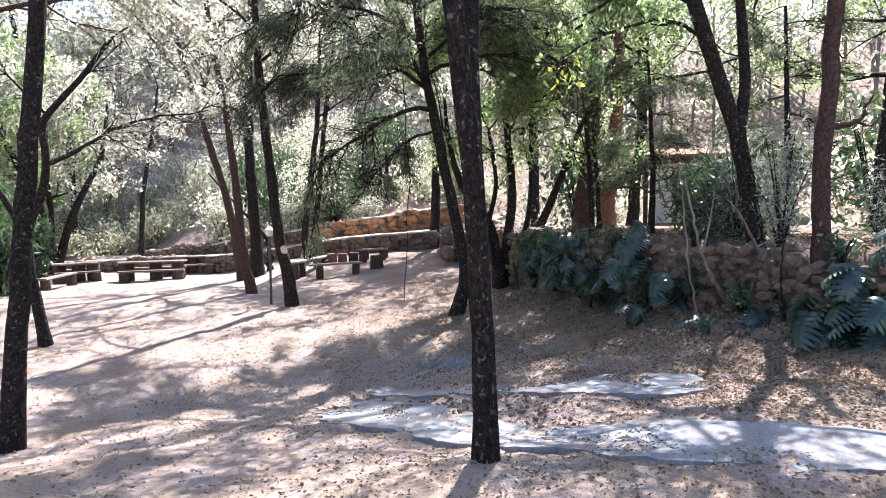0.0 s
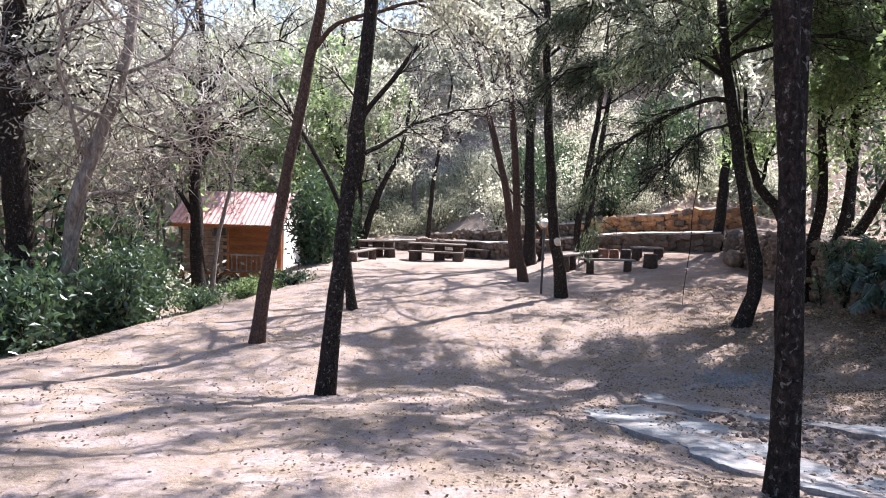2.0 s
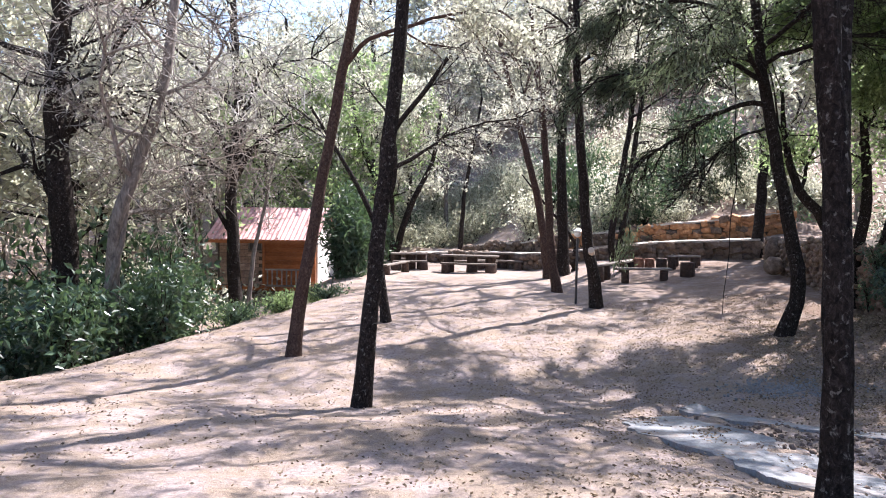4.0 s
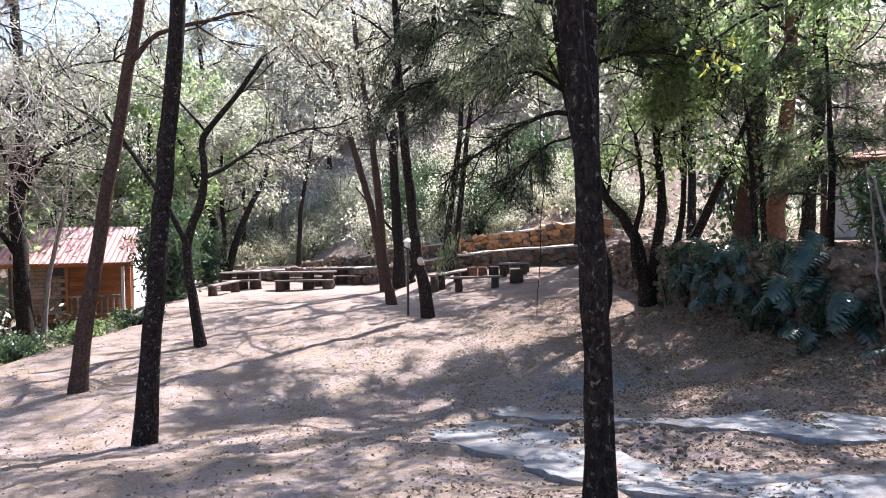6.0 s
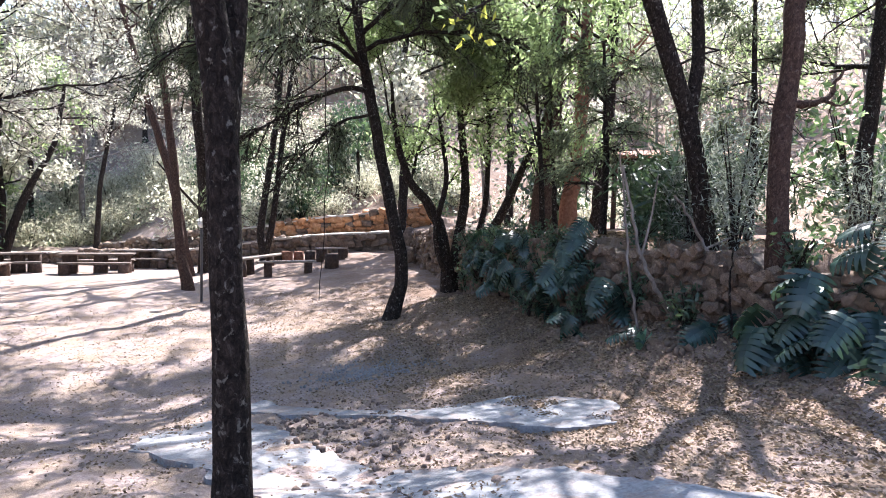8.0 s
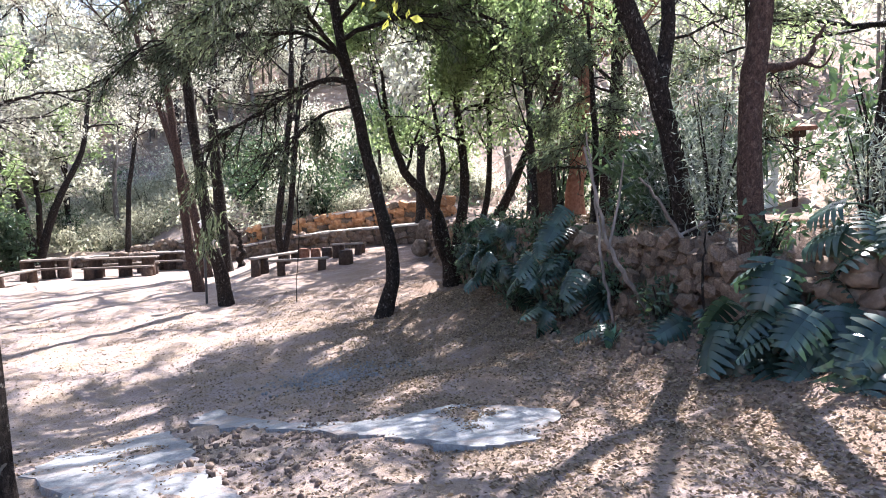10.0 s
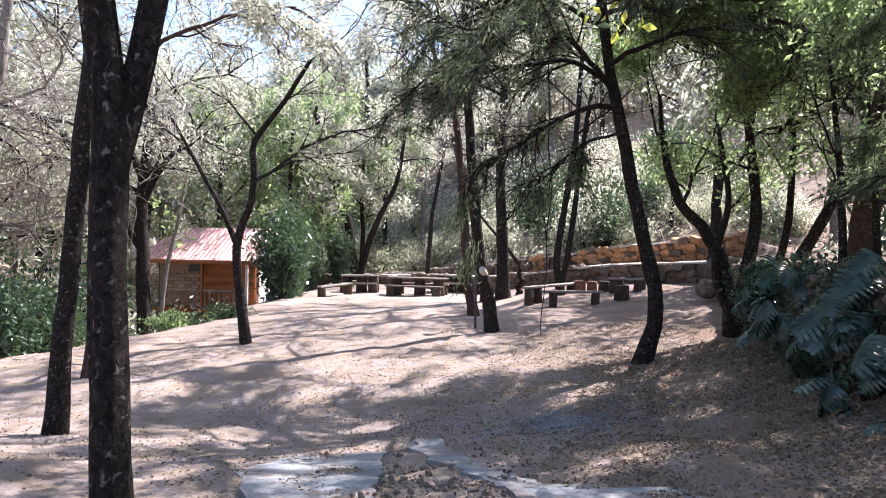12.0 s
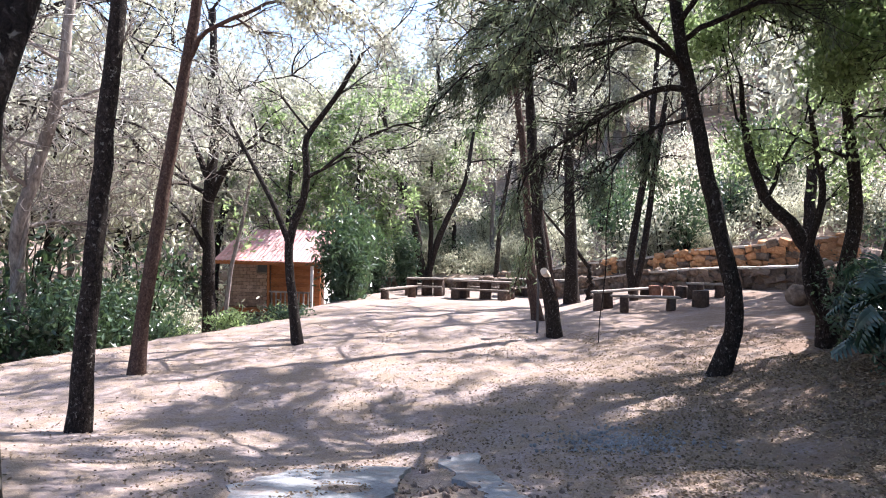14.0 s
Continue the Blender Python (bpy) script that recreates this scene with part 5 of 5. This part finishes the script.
def hanging_vine():
    base = (4.14, 11.4, 5.4)
    ob = thing("hanging_vine", "thin dark vine hanging from an overhead limb", "vine", base)
    z = np.linspace(0, -4.5, 40)
    p = np.stack([0.03 * np.sin(z * 2.1) + 0.02 * np.sin(z * 5), 0.03 * np.cos(z * 1.7), z], 1)
    p[-6:, 0] -= np.linspace(0, 0.14, 6) ** 1.2
    child("strand", raw_mesh("strand", *tube_arrays(p, np.linspace(0.011, 0.007, 40), 5), M_BARK), ob)


hanging_vine()


def dry_vines(x, y, z, r, h, n, label, mat=L_DRY):
    """A tangle of dry curling strands hung over branches."""
    ob = thing("dry_vine_tangle", label, "vine", (x, y, z))
    arr = []
    for _ in range(int(n * 0.55)):
        p, _d = wander(rng.normal(0, 1, 3) * (r * 0.5, r * 0.5, h * 0.35), rng.normal(0, 1, 3) + (0, 0, -0.5), rng.uniform(0.5, 1.6), 6, 0.45, -0.08)
        arr.append(tube_arrays(p, np.linspace(0.016, 0.007, 7), 3))
    tagged(child("strand_mass", raw_mesh("strand_mass", *join(arr), mat), ob), kind="stuff")
    c = rng.normal(0, 1, (n * 3, 3)) * (r * 0.55, r * 0.55, h * 0.38)
    child("dry_leaves", raw_mesh("dry_leaves", *leaf_arrays(c, 0.07, 0.35, 0.6), mat, False), ob)


for x, y, z, r, h, n in ((-7.2, 14.5, 3.6, 1.2, 1.6, 170), (-6.2, 15.5, 3.9, 1.1, 1.3, 140), (-8.8, 15.5, 3.4, 1.2, 1.6, 120)):
    dry_vines(x, y, z, r, h, n, "pinkish tangle of dry vines over branches")


for x, y, z, r, h, n in ((-8.2, 13.6, 5.2, 1.4, 1.6, 200), (-9.6, 14.0, 4.4, 1.3, 1.8, 200), (-7.0, 15.0, 5.8, 1.5, 1.5, 200), (-10.8, 15.0, 5.6, 1.5, 2.0, 200), (-5.6, 16.5, 5.6, 1.4, 1.4, 160)):
    dry_vines(x, y, z, r, h, n, "pale tangle of bare sunlit twigs", L_TWIG)


def yellow_sprig():
    ob = thing("yellow_leaf_sprig", "sprig of bright yellow-green leaves overhead", "twig", (4.6, 6.9, 4.45))
    arr, c = [], []
    for _ in range(6):
        p, _d = wander((0, 0, 0), rng.normal(0, 1, 3) * (0.6, 0.6, 0.3) + (-0.2, 0, -0.6), rng.uniform(0.25, 0.5), 4, 0.2, -0.1)
        arr.append(tube_arrays(p, np.linspace(0.006, 0.003, 5), 4))
        c += [p[k] + rng.normal(0, 0.03, 3) for k in (2, 3, 4)]
    child("twig", raw_mesh("twig", *join(arr), M_BARK), ob)
    for q in c:
        child("leaf", raw_mesh("leaf", *leaf_arrays(np.array([q]), 0.11, 0.6, 1.2), L_YELLOW, False), ob)


yellow_sprig()


for x, y, z, r, h, n in ((7.3, 6.6, 1.1, 0.35, 0.5, 260), (7.4, 7.6, 1.2, 0.3, 0.5, 260), (7.5, 9.6, 1.7, 0.4, 0.5, 380), (7.5, 11.4, 1.7, 0.4, 0.5, 380), (7.5, 12.4, 1.2, 0.4, 0.6, 380), (7.2, 9.9, 0.8, 0.35, 0.4, 260), (7.8, 13.4, 1.5, 0.4, 0.6, 380), (7.3, 5.2, 1.9, 0.3, 0.4, 200), (7.3, 8.6, 0.85, 0.3, 0.4, 240), (7.7, 7.9, 1.95, 0.35, 0.5, 300)):
    shrub(x, y, r, h, n, 0.085, L_SHRUB, "small leafy weed growing from the wall", "wall_weed", z=z, stems=6)
for k in range(16):
    y = 8.6 + 0.36 * k
    x = float(right_wall_x(y)) - 0.12 + 0.1 * (k % 3)
    shrub(x, y, 0.42, 0.6, 330, 0.1, L_SHRUB, "dark leafy growth spilling over the stone wall", "wall_plant", z=float(clearing_z(x - 0.3, y)) + (0.15, 0.55, 0.85)[k % 3], stems=7, group="growth on the wall")
for x, y, z, r, h, n in ((7.85, 6.45, 1.9, 0.55, 1.7, 2200), (8.3, 7.6, 1.95, 0.75, 1.7, 2600), (9.4, 5.9, 1.9, 0.7, 1.3, 1400), (8.9, 4.7, 1.9, 0.6, 1.3, 1300)):
    shrub(x, y, r, h, n, 0.11, L_FEATHER, "feathery grey-green shrub on the terrace", "feathery_shrub", z=z, aspect=0.14, stems=7)


def agave(x, y, label):
    ob = thing("young_agave", label, "plant", (x, y, H(x, y)))
    for k in range(7):
        a, e = 2 * np.pi * k / 7 + rng.normal(0, 0.15), rng.uniform(0.9, 1.4)
        d = np.array([math.cos(a) * math.cos(e), math.sin(a) * math.cos(e), math.sin(e)])
        s = np.array([-math.sin(a), math.cos(a), 0])
        L = rng.uniform(0.26, 0.36)
        v = []
        for f, w in ((0, 0.03), (0.35, 0.045), (0.75, 0.03), (1, 0.002)):
            v += [d * L * f + s * w + (0, 0, -0.05 * f * f), d * L * f - (0, 0, 0.012), d * L * f - s * w + (0, 0, -0.05 * f * f)]
        f = [(3 * i + j, 3 * i + j + 1, 3 * i + j + 4, 3 * i + j + 3) for i in range(3) for j in range(2)]
        child("blade", raw_mesh("blade", v, f, M_AGAVE), ob)


agave(6.75, 6.75, "small blue-green agave at the wall's foot")


def pebbles(name, label, n, centre, spread, size, mat, dark=False):
    """Loose stones or clods lying on the earth."""
    arr = []
    base = STONES["grey"]
    for _ in range(n):
        x, y = rng.normal(centre[0], spread[0]), rng.normal(centre[1], spread[1])
        s = size * rng.uniform(0.5, 1.6)
        m = Matrix.LocRotScale((x, y, H(x, y) + 0.12 * s), Euler(rng.uniform(0, 6, 3)), (s, s * 0.8, s * 0.55))
        me = base[rng.integers(5)]
        arr.append((np.array([m @ v.co for v in me.vertices]), np.array([p.vertices[:] for p in me.polygons])))
    tagged(new(name, raw_mesh(name, *join(arr), mat)), label, "loose stones", kind="stuff")


pebbles("gravel_patch", "patch of grey gravel on the earth", 700, (4.4, 9.7), (0.45, 0.3), 0.03, M_CONCRETE)
pebbles("earth_clods", "dark crumbled earth clods between the slabs", 260, (3.1, 6.3), (0.4, 0.8), 0.04, M_EARTH)
pebbles("loose_stones", "small stones scattered on bare earth", 220, (2.0, 9.0), (3.2, 4.0), 0.022, M_EARTH)
pebbles("wall_foot_stones", "fallen pale stones along the wall's foot", 90, (7.0, 7.6), (0.2, 2.2), 0.07, M_STONE)


def terrace_litter():
    n = 9000
    x, y = rng.uniform(7.0, 11, n), rng.uniform(2.5, 14, n)
    c = np.stack([x, y, np.maximum(height(x, y), 0) + 0.02], 1)
    tagged(new("wall_leaf_litter", raw_mesh("wall_leaf_litter", *leaf_arrays(c, 0.07, 0.5, 0.0, 0.3), L_LITTER, False)), "brown fallen leaves on the terrace edge", "leaf litter", kind="stuff")


terrace_litter()


def boulder(x, y, z, size, label):
    ob = thing("boulder", label, "boulder", (x, y, z))
    bm = bmesh.new()
    bmesh.ops.create_icosphere(bm, subdivisions=3, radius=0.5)
    for v in bm.verts:
        n = noise.noise(v.co * 2.3 + Vector((x, y, z)))
        v.co = Vector((v.co.x * size[0], v.co.y * size[1], v.co.z * size[2])) * (1 + 0.35 * n)
        v.co.z += size[2] * 0.42
    for f in bm.faces:
        f.smooth = True
    part("rock", bm, M_STONE, ob)


boulder(9.85, 22.35, 1.0, (0.7, 0.6, 0.95), "upright grey boulder at the end of the wall")
boulder(9.3, 21.2, 0.75, (0.6, 0.5, 0.6), "low grey boulder at the end of the wall")


def yucca(x, y, top, label):
    z = H(x, y)
    ob = thing("yucca", label, "plant", (x, y, z))
    h = top - z
    child("trunk", raw_mesh("trunk", *tube_arrays(smooth_path([(0, 0, -0.1), (0.05, 0, h * 0.5), (0, 0, h)], 10), np.linspace(0.11, 0.08, 10), 8, 0.08), M_BARK), ob)
    for k in range(46):
        a, e = rng.uniform(0, 2 * np.pi), rng.uniform(-0.5, 1.4)
        d = np.array([math.cos(a) * math.cos(e), math.sin(a) * math.cos(e), math.sin(e)])
        s = np.array([-math.sin(a), math.cos(a), 0])
        L = rng.uniform(0.55, 0.8)
        v = []
        for f, w in ((0, 0.025), (0.4, 0.035), (0.8, 0.02), (1, 0.002)):
            c = d * L * f + (0, 0, h - 0.2 * f * f)
            v += [c + s * w, c - (0, 0, 0.01), c - s * w]
        f = [(3 * i + j, 3 * i + j + 1, 3 * i + j + 4, 3 * i + j + 3) for i in range(3) for j in range(2)]
        child("blade", raw_mesh("blade", v, f, L_SHRUB), ob)


yucca(10.95, 33.0, 5.6, "spiky dark yucca on a bare trunk")


def shelter():
    """A small roofed shelter among the trees above the wall."""
    ob = thing("shelter", "pale walled shelter under a brown timber roof", "shelter", (15.2, 14.6, 2.0), -38)
    part("wall", box_bm(3.4, 0.15, 1.9, (0, 0, 0.95), 0.02), M_PLASTER, ob)
    part("side_wall", box_bm(0.15, 2.0, 1.9, (-1.62, 1.08, 0.95), 0.02), M_PLASTER, ob)
    part("beam", box_bm(4.4, 0.16, 0.18, (0, -0.55, 1.98), 0.02), M_WOOD_DARK, ob)
    for x in (-2.0, 2.0):
        part("post", log_bm(0.07, 1.95, (x, -0.55, 0), 10), M_BARK_RED, ob)
    bm = box_bm(4.8, 3.0, 0.1, (0, 0.6, 0), 0.02)
    bmesh.ops.transform(bm, matrix=pose(0, 0, 2.2, 8), verts=bm.verts[:])
    part("roof", bm, M_LOG_RED, ob)


shelter()


def roof_litter():
    n = 900
    u, w = rng.uniform(-4.2, 0.3, n), np.clip(rng.normal(0.5, 0.28, n), 0.02, 0.98)
    c = np.stack([-7.2 + u, 26.15 - 0.28 + 2.45 * w, -1.0 + 2.3 + 1.33 * w + 0.03], 1)
    keep = np.sin(2.2 * u) + np.sin(3.1 * u + 5 * w) > 0.1
    tagged(new("roof_leaf_litter", raw_mesh("roof_leaf_litter", *leaf_arrays(c[keep], 0.12, 0.4, 0.0, 0.3), L_DRY, False)), "dry leaves and twigs lying on the roof", "leaf litter", kind="stuff")


roof_litter()
